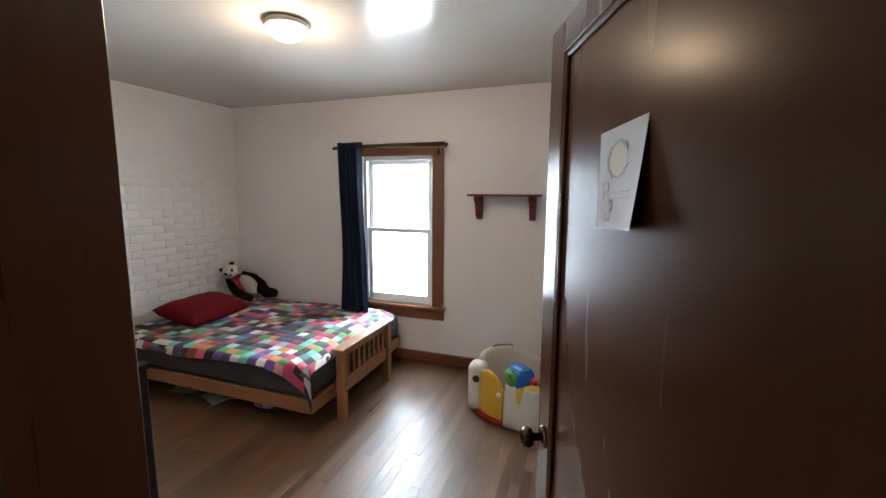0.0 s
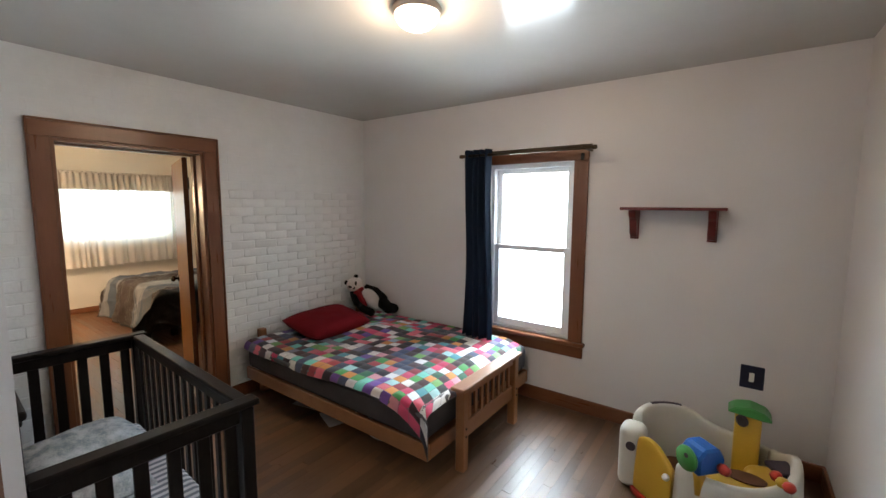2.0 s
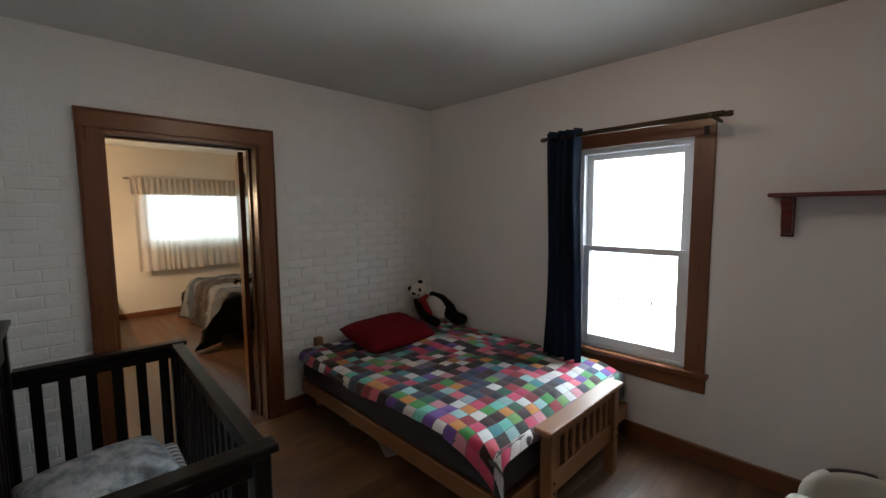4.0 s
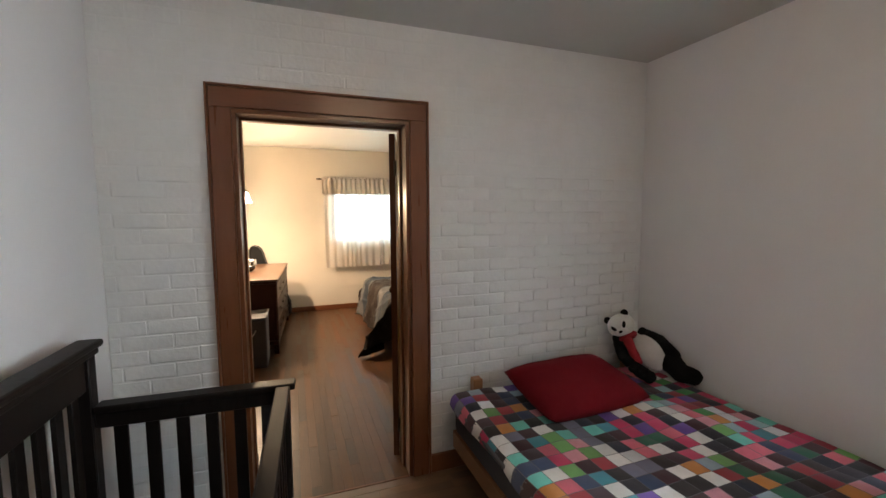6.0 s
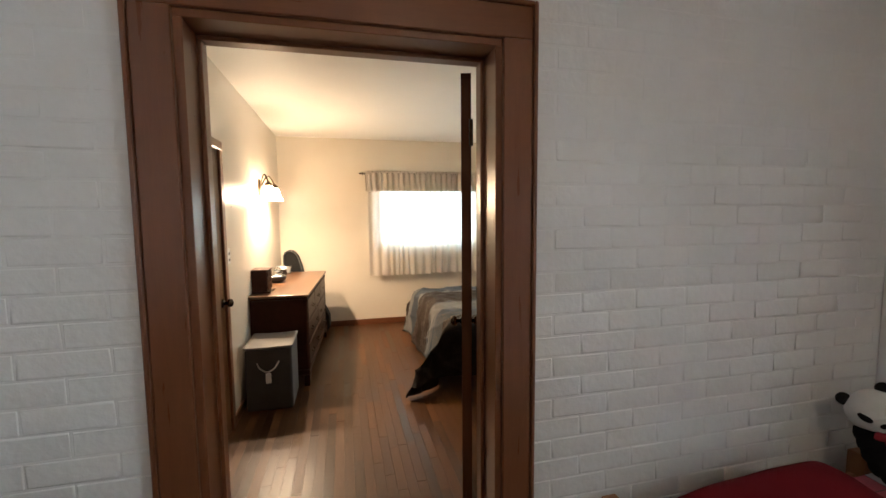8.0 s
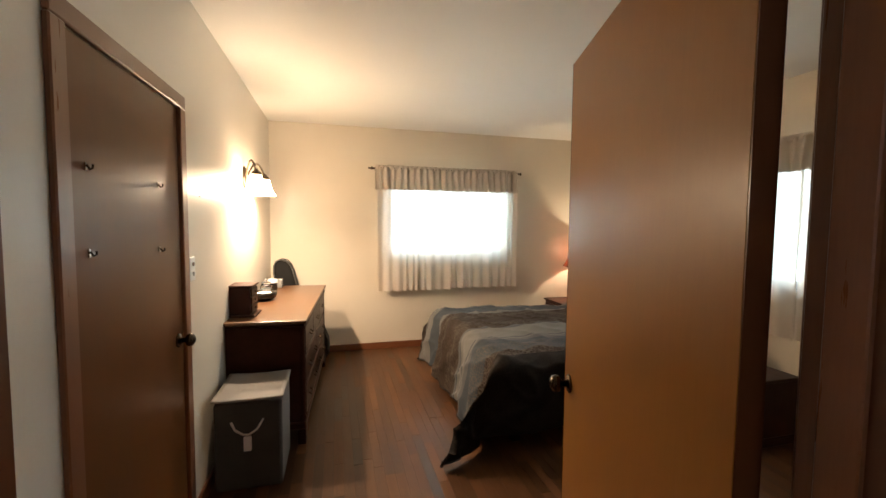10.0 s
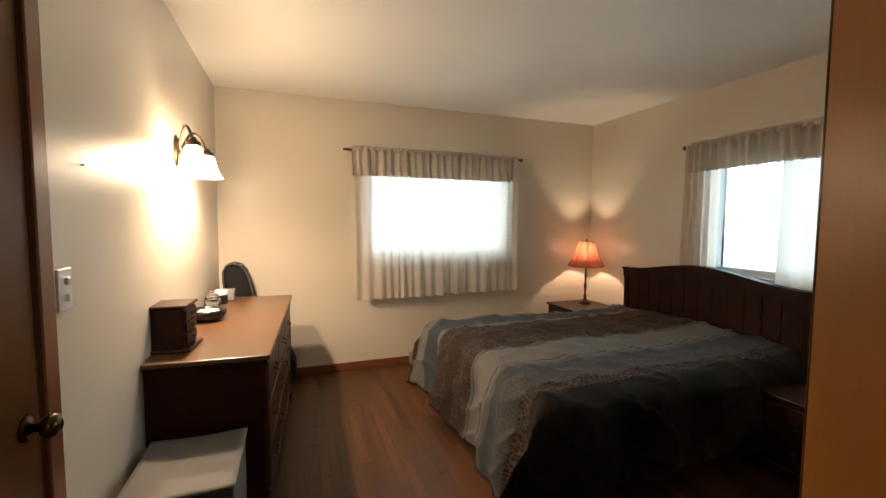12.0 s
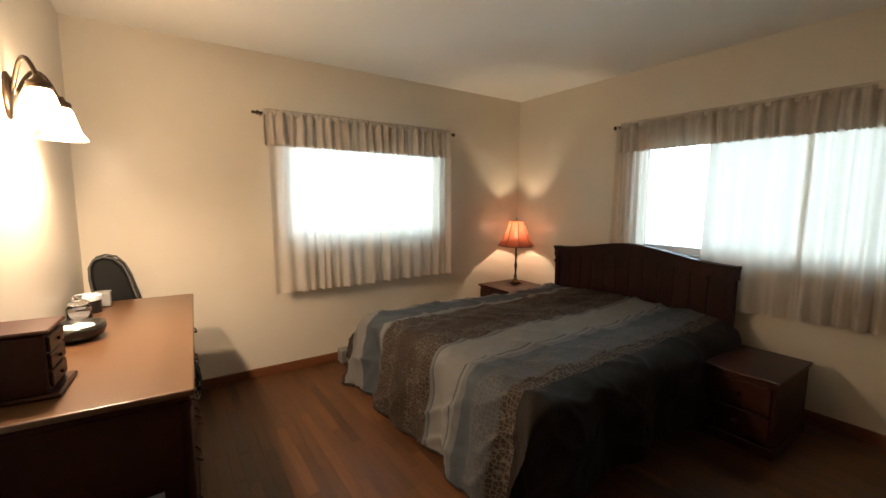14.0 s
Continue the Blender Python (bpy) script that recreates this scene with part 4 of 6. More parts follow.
# ceiling lamp
cl = thing("ceiling_lamp", (-1.03, 1.56, 2.51), "round flush ceiling lamp with a glowing bowl", "ceiling lamp")
part("rim", lathe([(0.0, 2.509), (0.108, 2.509), (0.112, 2.503), (0.111, 2.490), (0.106, 2.482), (0.100, 2.480), (0.100, 2.484), (0.0, 2.486)], (-1.03, 1.56, 0), 40), surface("brushed_nickel_rim", (0.42, 0.37, 0.32), (0.52, 0.46, 0.40), 0.35, 8, 90, 0.05, 0.0004, metal=0.8), cl, "brushed nickel rim", True)
part("bowl", lathe([(0.101, 2.487), (0.098, 2.466), (0.084, 2.443), (0.058, 2.426), (0.028, 2.417), (0.0, 2.415)], (-1.03, 1.56, 0), 40), glow("lit_frosted_bowl", (1.0, 0.86, 0.66), 7.0), cl, "glowing frosted glass bowl", True)


# ---- bedroom: play centre ----
def play_centre():
    cream = surface("cream_white_toy_plastic", (0.62, 0.61, 0.55), (0.70, 0.69, 0.62), 0.4, 3, 80, 0.05, 0.0006)
    yellow = surface("yellow_toy_plastic", (0.60, 0.36, 0.035), (0.68, 0.43, 0.05), 0.38, 3, 80, 0.05, 0.0006)
    blue = surface("blue_toy_plastic", (0.004, 0.085, 0.36), (0.008, 0.12, 0.46), 0.35, 3, 80, 0.05, 0.0006)
    green = surface("green_toy_plastic", (0.04, 0.24, 0.05), (0.06, 0.30, 0.07), 0.38, 3, 80, 0.05, 0.0006)
    red = surface("red_toy_plastic", (0.36, 0.02, 0.012), (0.44, 0.035, 0.02), 0.38, 3, 80, 0.05, 0.0006)
    dark = surface("dark_toy_print", (0.03, 0.02, 0.03), (0.05, 0.035, 0.05), 0.5)
    brown = surface("brown_toy_plastic", (0.09, 0.03, 0.012), (0.12, 0.045, 0.02), 0.5)
    cx, cy, ra, rb = 0.155, 2.645, 0.42, 0.335
    t = thing("play_centre", (cx, cy, 0), "cream plastic toddler play centre with colourful toys", "toy")

    def ring(a0, a1, height, inner=0.055, n=26, base=0.0, inset=0.0):
        b = bmesh.new()

        def fn(u, v):
            a = radians(a0 + (a1 - a0) * u)
            h = height(a0 + (a1 - a0) * u)
            k = v * 2 * math.pi
            c, s = math.cos(k), math.sin(k)
            rr = inner / 2 * (abs(c) ** 0.5) * (1 if c > 0 else -1)
            zz = base + (h - base) * (0.5 + 0.5 * (abs(s) ** 0.35) * (1 if s > 0 else -1))
            lean = -0.06 * zz
            return Vector((cx + (ra - inset - inner / 2 + rr + lean) * math.cos(a), cy + (rb - inset - inner / 2 + rr + lean) * math.sin(a), zz))
        sheet(fn, n, 24, 0, b)
        bmesh.ops.remove_doubles(b, verts=b.verts, dist=0.0003)
        bmesh.ops.holes_fill(b, edges=[e for e in b.edges if len(e.link_faces) == 1], sides=0)
        bmesh.ops.recalc_face_normals(b, faces=b.faces)
        return b
    def rim(a):
        return 0.29 + 0.115 / (1 + math.exp((100 - a) / 7)) - 0.00003 * max(0, a - 140) ** 2
    part("back_wall", ring(40, 172, rim), cream, t, "", True)
    part("gate_post", box(-0.275, -0.135, 2.465, 2.61, 0.0, 0.372, 0.05, None, 5), cream, t, "", True)
    part("gate", ring(216, 250, lambda a: 0.365 - 0.10 * ((a - 228) / 22) ** 2, 0.035, base=0.04), yellow, t, "yellow gate", True)
    part("gate_sill", ring(213, 252, lambda a: 0.035, 0.06), red, t, "red sill", True)
    part("front_wall", ring(252, 328, lambda a: 0.31 - 0.03 * math.sin(radians((a - 252) * 2.3))), cream, t, "", True)
    part("side_wall", ring(328, 400, lambda a: 0.30 + 0.07 * math.sin(math.pi * (a - 328) / 72) ** 2), cream, t, "", True)
    part("inner_floor", lathe([(0.0, 0.02), (0.36, 0.02), (0.36, 0.05), (0.0, 0.05)], (cx, cy, 0), 36, None, None, 0.78), brown, t)
    part("bench", ring(262, 380, lambda a: 0.255, 0.20, inset=0.035), yellow, t, "yellow seat tray", True)
    part("bench_well", lathe([(0.0, 0.256), (0.085, 0.256), (0.09, 0.262), (0.0, 0.262)], (cx + 0.17, cy - 0.12, 0), 20, None, None, 0.6), brown, t)
    # dark strip on the back wall's rim: a slot's inner shade put into colour
    part("handle_slot", ring(116, 148, lambda a: rim(a) + 0.003, 0.026, 14, 0.36, 0.016), dark, t, "", True)
    # post with a green roof
    part("bird_post", box(0.265, 0.385, 2.74, 2.86, 0.02, 0.505, 0.02, None, 3), yellow, t, "yellow post", True)
    part("roof", outline([(0.225, 0.498), (0.26, 0.53), (0.33, 0.545), (0.40, 0.525), (0.43, 0.486), (0.39, 0.484), (0.32, 0.49)], "y", 2.725, 2.855, 0.008), green, t, "green roof")
    part("dial", lathe([(0.0, 0.0), (0.032, 0.0), (0.032, 0.01), (0.022, 0.014), (0.0, 0.014)], (0.30, 2.738, 0.462), 20, None, Matrix.Rotation(radians(90), 4, "X") @ Matrix.Rotation(radians(-35), 4, "Y")), dark, t, "dark blue dial")
    # letter box on the gate's end
    lx, ly = 0.135, 2.345
    swing = around_z(lx, ly, 48)

    def swung(b):
        bmesh.ops.transform(b, matrix=swing, verts=b.verts)
        return b
    part("letter_box", swung(outline([(lx - 0.07, 0.335), (lx + 0.075, 0.335), (lx + 0.085, 0.41), (lx + 0.05, 0.465), (lx - 0.035, 0.465), (lx - 0.07, 0.42)], "y", ly - 0.065, ly + 0.065, 0.012)), blue, t, "blue letter box")
    part("letter_flap", swung(lathe([(0.0, 0.0), (0.057, 0.0), (0.062, 0.01), (0.057, 0.022), (0.0, 0.024)], (lx - 0.07, ly, 0.398), 22, None, Matrix.Rotation(radians(-90), 4, "Y"))), green, t, "green round flap", True)
    part("flap_hole", swung(lathe([(0.0, 0.0), (0.012, 0.0), (0.012, 0.003), (0.0, 0.003)], (lx - 0.0935, ly - 0.01, 0.42), 14, None, Matrix.Rotation(radians(-90), 4, "Y"))), dark, t)
    part("red_knob", swung(lathe([(0.0, 0.0), (0.02, 0.0), (0.026, 0.02), (0.02, 0.045), (0.0, 0.05)], (lx + 0.05, ly - 0.065, 0.375), 16, None, Matrix.Rotation(radians(90), 4, "X"))), red, t, "red knob", True)
    part("box_stand", lathe([(0.03, 0.20), (0.028, 0.34)], (lx, ly + 0.005, 0), 14), yellow, t, "", True)
    part("white_knob", lathe([(0.0, 0.0), (0.016, 0.0), (0.019, 0.012), (0.013, 0.025), (0.0, 0.028)], (0.0, 2.335, 0.235), 16, None, Matrix.Rotation(radians(90), 4, "X") @ Matrix.Rotation(radians(-40), 4, "Y")), WHITE_PLASTIC, t, "", True)
    part("side_dial", lathe([(0.0, 0.0), (0.026, 0.0), (0.026, 0.006), (0.0, 0.008)], (-0.205, 2.466, 0.265), 18, None, Matrix.Rotation(radians(90), 4, "X")), dark, t, "dark round sticker")
    for k, (m, z) in enumerate(((red, 0.33), (yellow, 0.325), (red, 0.33))):
        part("spinner", lathe([(0.0, -0.02), (0.02, -0.018), (0.028, 0.0), (0.02, 0.018), (0.0, 0.02)], (0.44 + 0.022 * k, 2.47 - 0.035 * k + 0.03, z), 14), m, t, "", True)
    part("car_track", box(0.43, 0.54, 2.56, 2.68, 0.30, 0.325, 0.008, None, 2, around_z(0.48, 2.6, 30)), dark, t)


play_centre()

# things under the bed
ub = thing("paper_stack", (-2.2, 2.2, 0), "loose white papers lying under the bed", "papers")
for k, (x, y, a) in enumerate(((-2.55, 2.02, 12), (-2.2, 1.98, -20), (-2.05, 2.08, 35))):
    part("paper_sheet", box(x - 0.12, x + 0.12, y - 0.08, y + 0.08, 0.001 + 0.004 * k, 0.004 + 0.004 * k, 0, None, 1, around_z(x, y, a)), PAPER, ub)
us = thing("slipper", (-1.75, 2.0, 0), "small pale slipper on the floor under the bed", "slipper")
part("sole", lathe([(0.0, 0.0), (0.045, 0.0), (0.047, 0.01), (0.0, 0.012)], (-1.75, 2.0, 0), 18, None, Matrix.Diagonal((2.0, 0.8, 1, 1))), PAPER, us)
part("upper", lathe([(0.045, 0.012), (0.04, 0.035), (0.02, 0.05), (0.0, 0.052)], (-1.71, 2.0, 0), 18, None, Matrix.Diagonal((1.1, 0.75, 1, 1))), PAPER, us, "", True)


# ---- master bedroom: curtains ----
def pleated(axis, at, out, lo, hi, z0, z1, folds, depth, seed, gather=0.0, hem=0.0):
    """A hanging cloth with folds along x or y; out: the way into the room. gather: how far the folds bunch towards the ends."""
    ph = random.Random(seed).random() * 6

    def fn(u, v):
        s = u + gather * math.sin(2 * math.pi * u) / (2 * math.pi)
        p = lo + (hi - lo) * s
        k = 0.6 + 0.4 * (1 - v)
        d = depth * k * (math.sin(2 * math.pi * folds * u + ph + 0.5 * math.sin(v * 2.2)) * 0.6 + 0.4 * math.sin(2 * math.pi * folds * 0.43 * u + 1.3 * ph) + 0.35 * noise.noise(Vector((u * folds * 0.8, v * 1.5, seed))))
        z = z0 + (z1 - z0) * v
        if v == 0:
            z += hem * math.sin(2 * math.pi * folds * 3 * u)
        p += 0.012 * (1 - v) * noise.noise(Vector((u * 9, v * 2, seed + 4)))
        return Vector((p, at + out * d, z)) if axis == "x" else Vector((at + out * d, p, z))
    return fn


def curtain_set(name, axis, at, out, lo, hi, z_rod, panels, z_bottom, z_valance, group, label):
    """A rod with finials and brackets, gathered panels and a valance."""
    mid = (lo + hi) / 2
    r = thing("curtain_rod", (mid, at, z_rod) if axis == "x" else (at, mid, z_rod), "thin antique brass curtain rod with small finials", "curtain rod", group)
    pt = (lambda p, d=0.0, z=z_rod: (p, at + out * d, z)) if axis == "x" else (lambda p, d=0.0, z=z_rod: (at + out * d, p, z))
    part("rod", tube([pt(lo), pt(hi)], 0.009), BRONZE, r, "", True)
    turn = Matrix.Rotation(radians(90), 4, "Y" if axis == "x" else "X")
    for p, sg in ((lo, -1), (hi, 1)):
        part("finial", lathe([(0.0, -0.025), (0.016, -0.022), (0.018, -0.012), (0.008, -0.004), (0.011, 0.01), (0.008, 0.024), (0.0, 0.026)], pt(p), 14, None, turn), BRONZE, r, "", True)
        part("bracket", tube([pt(p - sg * 0.05), pt(p - sg * 0.05, -0.1)], 0.006, 8), BRONZE, r, "", True)
    for k, (a, b_, folds, gather) in enumerate(panels):
        c = thing("sheer_curtain", ((a + b_) / 2, at, z_bottom) if axis == "x" else (at, (a + b_) / 2, z_bottom), label, "curtain", group)
        part("curtain_panel", sheet(pleated(axis, at, out, a, b_, z_bottom + 0.012 * k, z_rod + 0.005, folds, 0.034 + 0.010 * k, 3 + k, gather, 0.002), int(folds * 12), 26), SHEER, c, "", True)
    v = thing("valance", (mid, at, z_valance) if axis == "x" else (at, mid, z_valance), "short gathered cream valance hung over sheer curtains", "valance", group)
    part("valance_cloth", sheet(pleated(axis, at + out * 0.03, out, lo + 0.05, hi - 0.04, z_valance, z_rod + 0.012, (hi - lo) * 13, 0.034, 9, 0, 0.004), int((hi - lo) * 150), 10, 0.0015), VALANCE, v, "", True)
    part("valance_header", sheet(pleated(axis, at + out * 0.024, out, lo + 0.05, hi - 0.04, z_rod - 0.014, z_rod + 0.034, (hi - lo) * 18, 0.008, 5), int((hi - lo) * 150), 4, 0.001), VALANCE, v, "", True)


curtain_set("west", "y", -7.495, 1, 1.325, 3.09, 2.045, [(1.40, 2.24, 9, 0.35), (2.235, 3.06, 9, -0.3)], 0.685, 1.815, "west window curtains", "sheer cream curtain, closed and glowing with daylight")
curtain_set("north", "x", 4.055, -1, -6.37, -4.22, 2.05, [(-6.36, -6.04, 5, 0.2), (-5.60, -5.02, 4, -0.2), (-5.06, -4.27, 9, 0.1)], 0.64, 1.83, "north window curtains", "sheer cream curtain, half open and glowing with daylight")


# ---- master bedroom: bed ----
def bedspread_cloth():
    """Woven bands across the bed: cream, slate blue, and brown with a small lattice figure."""
    m, t, b = nodes_of("banded_jacquard_cloth")
    n, l = t.nodes, t.links
    uv = n.new("ShaderNodeUVMap")
    uv.uv_map = "cloth"
    sep = n.new("ShaderNodeSeparateXYZ")
    l.new(uv.outputs[0], sep.inputs[0])
    wob = n.new("ShaderNodeMath")
    wob.operation = "DIVIDE"
    wob.inputs[1].default_value = 2.6
    l.new(sep.outputs[0], wob.inputs[0])
    r = n.new("ShaderNodeValToRGB")
    r.color_ramp.interpolation = "CONSTANT"
    # dark fills the hanging east side: the brown band, deepened by painted-in shade
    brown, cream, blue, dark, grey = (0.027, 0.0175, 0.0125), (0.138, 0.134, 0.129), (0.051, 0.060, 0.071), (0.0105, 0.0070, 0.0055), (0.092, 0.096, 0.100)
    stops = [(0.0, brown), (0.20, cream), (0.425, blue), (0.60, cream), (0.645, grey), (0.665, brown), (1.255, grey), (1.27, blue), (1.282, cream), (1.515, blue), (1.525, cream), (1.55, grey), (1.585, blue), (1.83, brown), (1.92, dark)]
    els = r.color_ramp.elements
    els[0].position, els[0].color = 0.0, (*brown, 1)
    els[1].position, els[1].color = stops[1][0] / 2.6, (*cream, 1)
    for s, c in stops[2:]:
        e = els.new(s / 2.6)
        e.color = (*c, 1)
    l.new(wob.outputs[0], r.inputs[0])
    # lattice figure
    vo = n.new("ShaderNodeTexVoronoi")
    vo.feature, vo.inputs["Scale"].default_value = "DISTANCE_TO_EDGE", 46
    vo.inputs["Randomness"].default_value = 0.55
    l.new(uv.outputs[0], vo.inputs["Vector"])
    lt = n.new("ShaderNodeMapRange")
    lt.inputs[1].default_value, lt.inputs[2].default_value, lt.inputs[3].default_value, lt.inputs[4].default_value = 0.05, 0.11, 1.0, 0.0
    l.new(vo.outputs["Distance"], lt.inputs[0])
    mask = n.new("ShaderNodeValToRGB")
    mask.color_ramp.interpolation = "CONSTANT"
    me = mask.color_ramp.elements
    me[0].position, me[0].color = 0.0, (0.35, 0.35, 0.35, 1)
    me[1].position, me[1].color = 0.20 / 2.6, (0, 0, 0, 1)
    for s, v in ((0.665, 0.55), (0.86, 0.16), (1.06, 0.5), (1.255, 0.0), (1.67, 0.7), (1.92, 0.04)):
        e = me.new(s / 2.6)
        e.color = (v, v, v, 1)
    l.new(wob.outputs[0], mask.inputs[0])
    mul = n.new("ShaderNodeMath")
    mul.operation = "MULTIPLY"
    l.new(lt.outputs[0], mul.inputs[0])
    l.new(mask.outputs[0], mul.inputs[1])
    mix = n.new("ShaderNodeMix")
    mix.data_type = "RGBA"
    mix.inputs[7].default_value = (0.105, 0.090, 0.075, 1)
    l.new(mul.outputs[0], mix.inputs[0])
    l.new(r.outputs[0], mix.inputs[6])
    l.new(mix.outputs[2], b.inputs["Base Color"])
    ns = n.new("ShaderNodeTexNoise")
    ns.inputs["Scale"].default_value = 180
    l.new(uv.outputs[0], ns.inputs["Vector"])
    bp = n.new("ShaderNodeBump")
    bp.inputs["Strength"].default_value, bp.inputs["Distance"].default_value = 0.35, 0.0015
    l.new(ns.outputs[0], bp.inputs["Height"])
    l.new(bp.outputs[0], b.inputs["Normal"])
    b.inputs["Roughness"].default_value, b.inputs["Sheen Weight"].default_value = 0.8, 0.0
    b.inputs["Specular IOR Level"].default_value = 0.2
    return m


def bedspread():
    x0, x1, y0, y1, top = -6.90, -5.37, 2.03, 3.905, 0.565
    west, east, foot = 0.42, 0.50, 0.66
    w, ln = x1 - x0, y1 - y0

    def fn(u, v):
        s = -west + u * (w + west + east)
        q = -foot + v * (ln + foot)
        os = max(0.0, -s, s - w)
        ot = max(0.0, -q)
        sx = -1 if s < 0 else 1
        x = x0 + min(max(s, 0), w)
        y = y0 + max(q, 0)
        r = 0.11
        big, small = max(os, ot), min(os, ot)

        def hang(d, flare):
            if d < r * 1.57:
                return r * math.sin(d / r), r * (1 - math.cos(d / r))
            return r + flare * (d - r * 1.57), r + (d - r * 1.57) * math.sqrt(1 - flare * flare)
        hx, zx = hang(os, 0.10)
        hy, zy = hang(ot, 0.10 + 0.10 * max(0.0, min(1.0, (s / w - 0.6) / 0.4)))
        z = top - max(zx, zy) - 0.06 * (small / (big + 1e-6)) * small
        x += sx * (hx + (0.15 if sx > 0 else 0.25) * small)
        y -= hy + (0.5 if sx > 0 else 0.15) * small
        # slack folds on the sides, soft waves on the top
        side = min(1.0, big / 0.3)
        x += side * ((0.028 * math.sin(q * 11 + 1 + 1.5 * noise.noise(Vector((q * 2, s * 2, 1)))) + 0.02 * noise.noise(Vector((q * 7, s * 5, 8)))) * (os >= ot))
        y += side * (0.03 * side * math.sin(s * 9 + 2 * noise.noise(Vector((s * 2, q * 2, 3)))) + 0.018 * math.sin(s * 23 + q * 4)) * (ot > os)
        z += (1 - side) * (0.018 * noise.noise(Vector((s * 1.9, q * 1.3, 7))) + 0.007 * noise.noise(Vector((s * 5 + q * 2, q * 3, 4))) + 0.016 * math.exp(-((q - 1.95) / 0.25) ** 2) + 0.006 * noise.noise(Vector((s * 7, q * 7, 2))))
        z += 0.018 * math.exp(-((s - 0.75) / 0.5) ** 2) * (1 - side)
        crease = 0.014 * (1 - abs(noise.noise(Vector((s * 2.6 + q * 1.1, q * 1.7, 11))))) ** 5 + 0.018 * (1 - abs(noise.noise(Vector((s * 4 - q * 3.5, q * 2.2 + s, 13))))) ** 9 + 0.008 * (1 - abs(noise.noise(Vector((s * 9 + q * 4, q * 5, 19))))) ** 7
        z += crease
        y -= side * crease * (ot > os)
        x += sx * side * crease * (os >= ot)
        return Vector((x, y, max(0.02 + 0.01 * abs(noise.noise(Vector((s * 8, q * 8, 1)))), z)))
    b = bmesh.new()
    nu, nv = 170, 170
    layer = b.loops.layers.uv.new("cloth")
    vs = [[b.verts.new(fn(i / nu, j / nv)) for j in range(nv + 1)] for i in range(nu + 1)]
    for i in range(nu):
        for j in range(nv):
            f = b.faces.new((vs[i][j], vs[i + 1][j], vs[i + 1][j + 1], vs[i][j + 1]))
            for lp, (p, q) in zip(f.loops, ((i, j), (i + 1, j), (i + 1, j + 1), (i, j + 1))):
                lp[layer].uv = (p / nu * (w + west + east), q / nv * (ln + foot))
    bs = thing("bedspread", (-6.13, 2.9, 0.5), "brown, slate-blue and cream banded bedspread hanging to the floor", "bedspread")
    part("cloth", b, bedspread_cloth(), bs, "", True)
    part("hem", tube([fn(k / 120, 0.0) + Vector((0, 0, 0.006)) for k in range(121)], 0.005, 6), surface("dark_hem_cloth", (0.009, 0.0065, 0.0055), (0.014, 0.010, 0.008), 0.9, 8, 200), bs, "dark stitched hem", True)


bedspread()


def big_bed():
    t = thing("double_bed", (-6.12, 3.0, 0), "double bed with an arched dark mahogany headboard", "bed")
    x0, x1 = -6.89, -5.33
    mid, half = (x0 + x1) / 2, (x1 - x0) / 2

    def crest(x):
        k = abs((x - mid) / half)
        return 0.965 + 0.085 * (0.5 + 0.5 * math.cos(math.pi * min(1, k * 1.05)))
    for x in (x0, x1 - 0.05):
        part("post", box(x, x + 0.05, 3.925, 3.978, 0, 0.97, 0.005), HEADBOARD, t)
    n = 12
    wd = (x1 - x0 - 0.1) / n
    for k in range(n):
        a = x0 + 0.05 + k * wd
        c = a + wd - 0.004
        part("headboard_plank", outline([(a, 0.25), (c, 0.25), (c, crest(c) - 0.075), (a, crest(a) - 0.075)], "y", 3.942, 3.962, 0.003), HEADBOARD, t)
    pts = [x0 - 0.012 + (x1 - x0 + 0.024) * k / 28 for k in range(29)]
    part("crest_rail", outline([(x, crest(x) - 0.085) for x in pts] + [(x, crest(x) - 0.012) for x in reversed(pts)], "y", 3.928, 3.974), HEADBOARD, t)
    part("crest_cap", outline([(x, crest(x) - 0.0122) for x in pts] + [(x, crest(x) + 0.012) for x in reversed(pts)], "y", 3.912, 3.984), HEADBOARD, t)
    part("side_rail", box(x0 + 0.03, x0 + 0.06, 2.08, 3.925, 0.16, 0.30, 0.004), HEADBOARD, t)
    part("side_rail", box(x1 - 0.06, x1 - 0.03, 2.08, 3.925, 0.16, 0.30, 0.004), HEADBOARD, t)
    for x in (x0 + 0.03, x1 - 0.09):
        part("foot_leg", box(x, x + 0.06, 2.08, 2.14, 0, 0.16, 0.004), HEADBOARD, t)
    m = thing("double_mattress", (-6.12, 2.95, 0.3), "thick pale mattress under the bedspread", "mattress")
    part("mattress_core", box(x0 + 0.03, x1 - 0.08, 2.07, 3.905, 0.30, 0.535, 0.05, None, 3), PAPER, m, "", True)


big_bed()


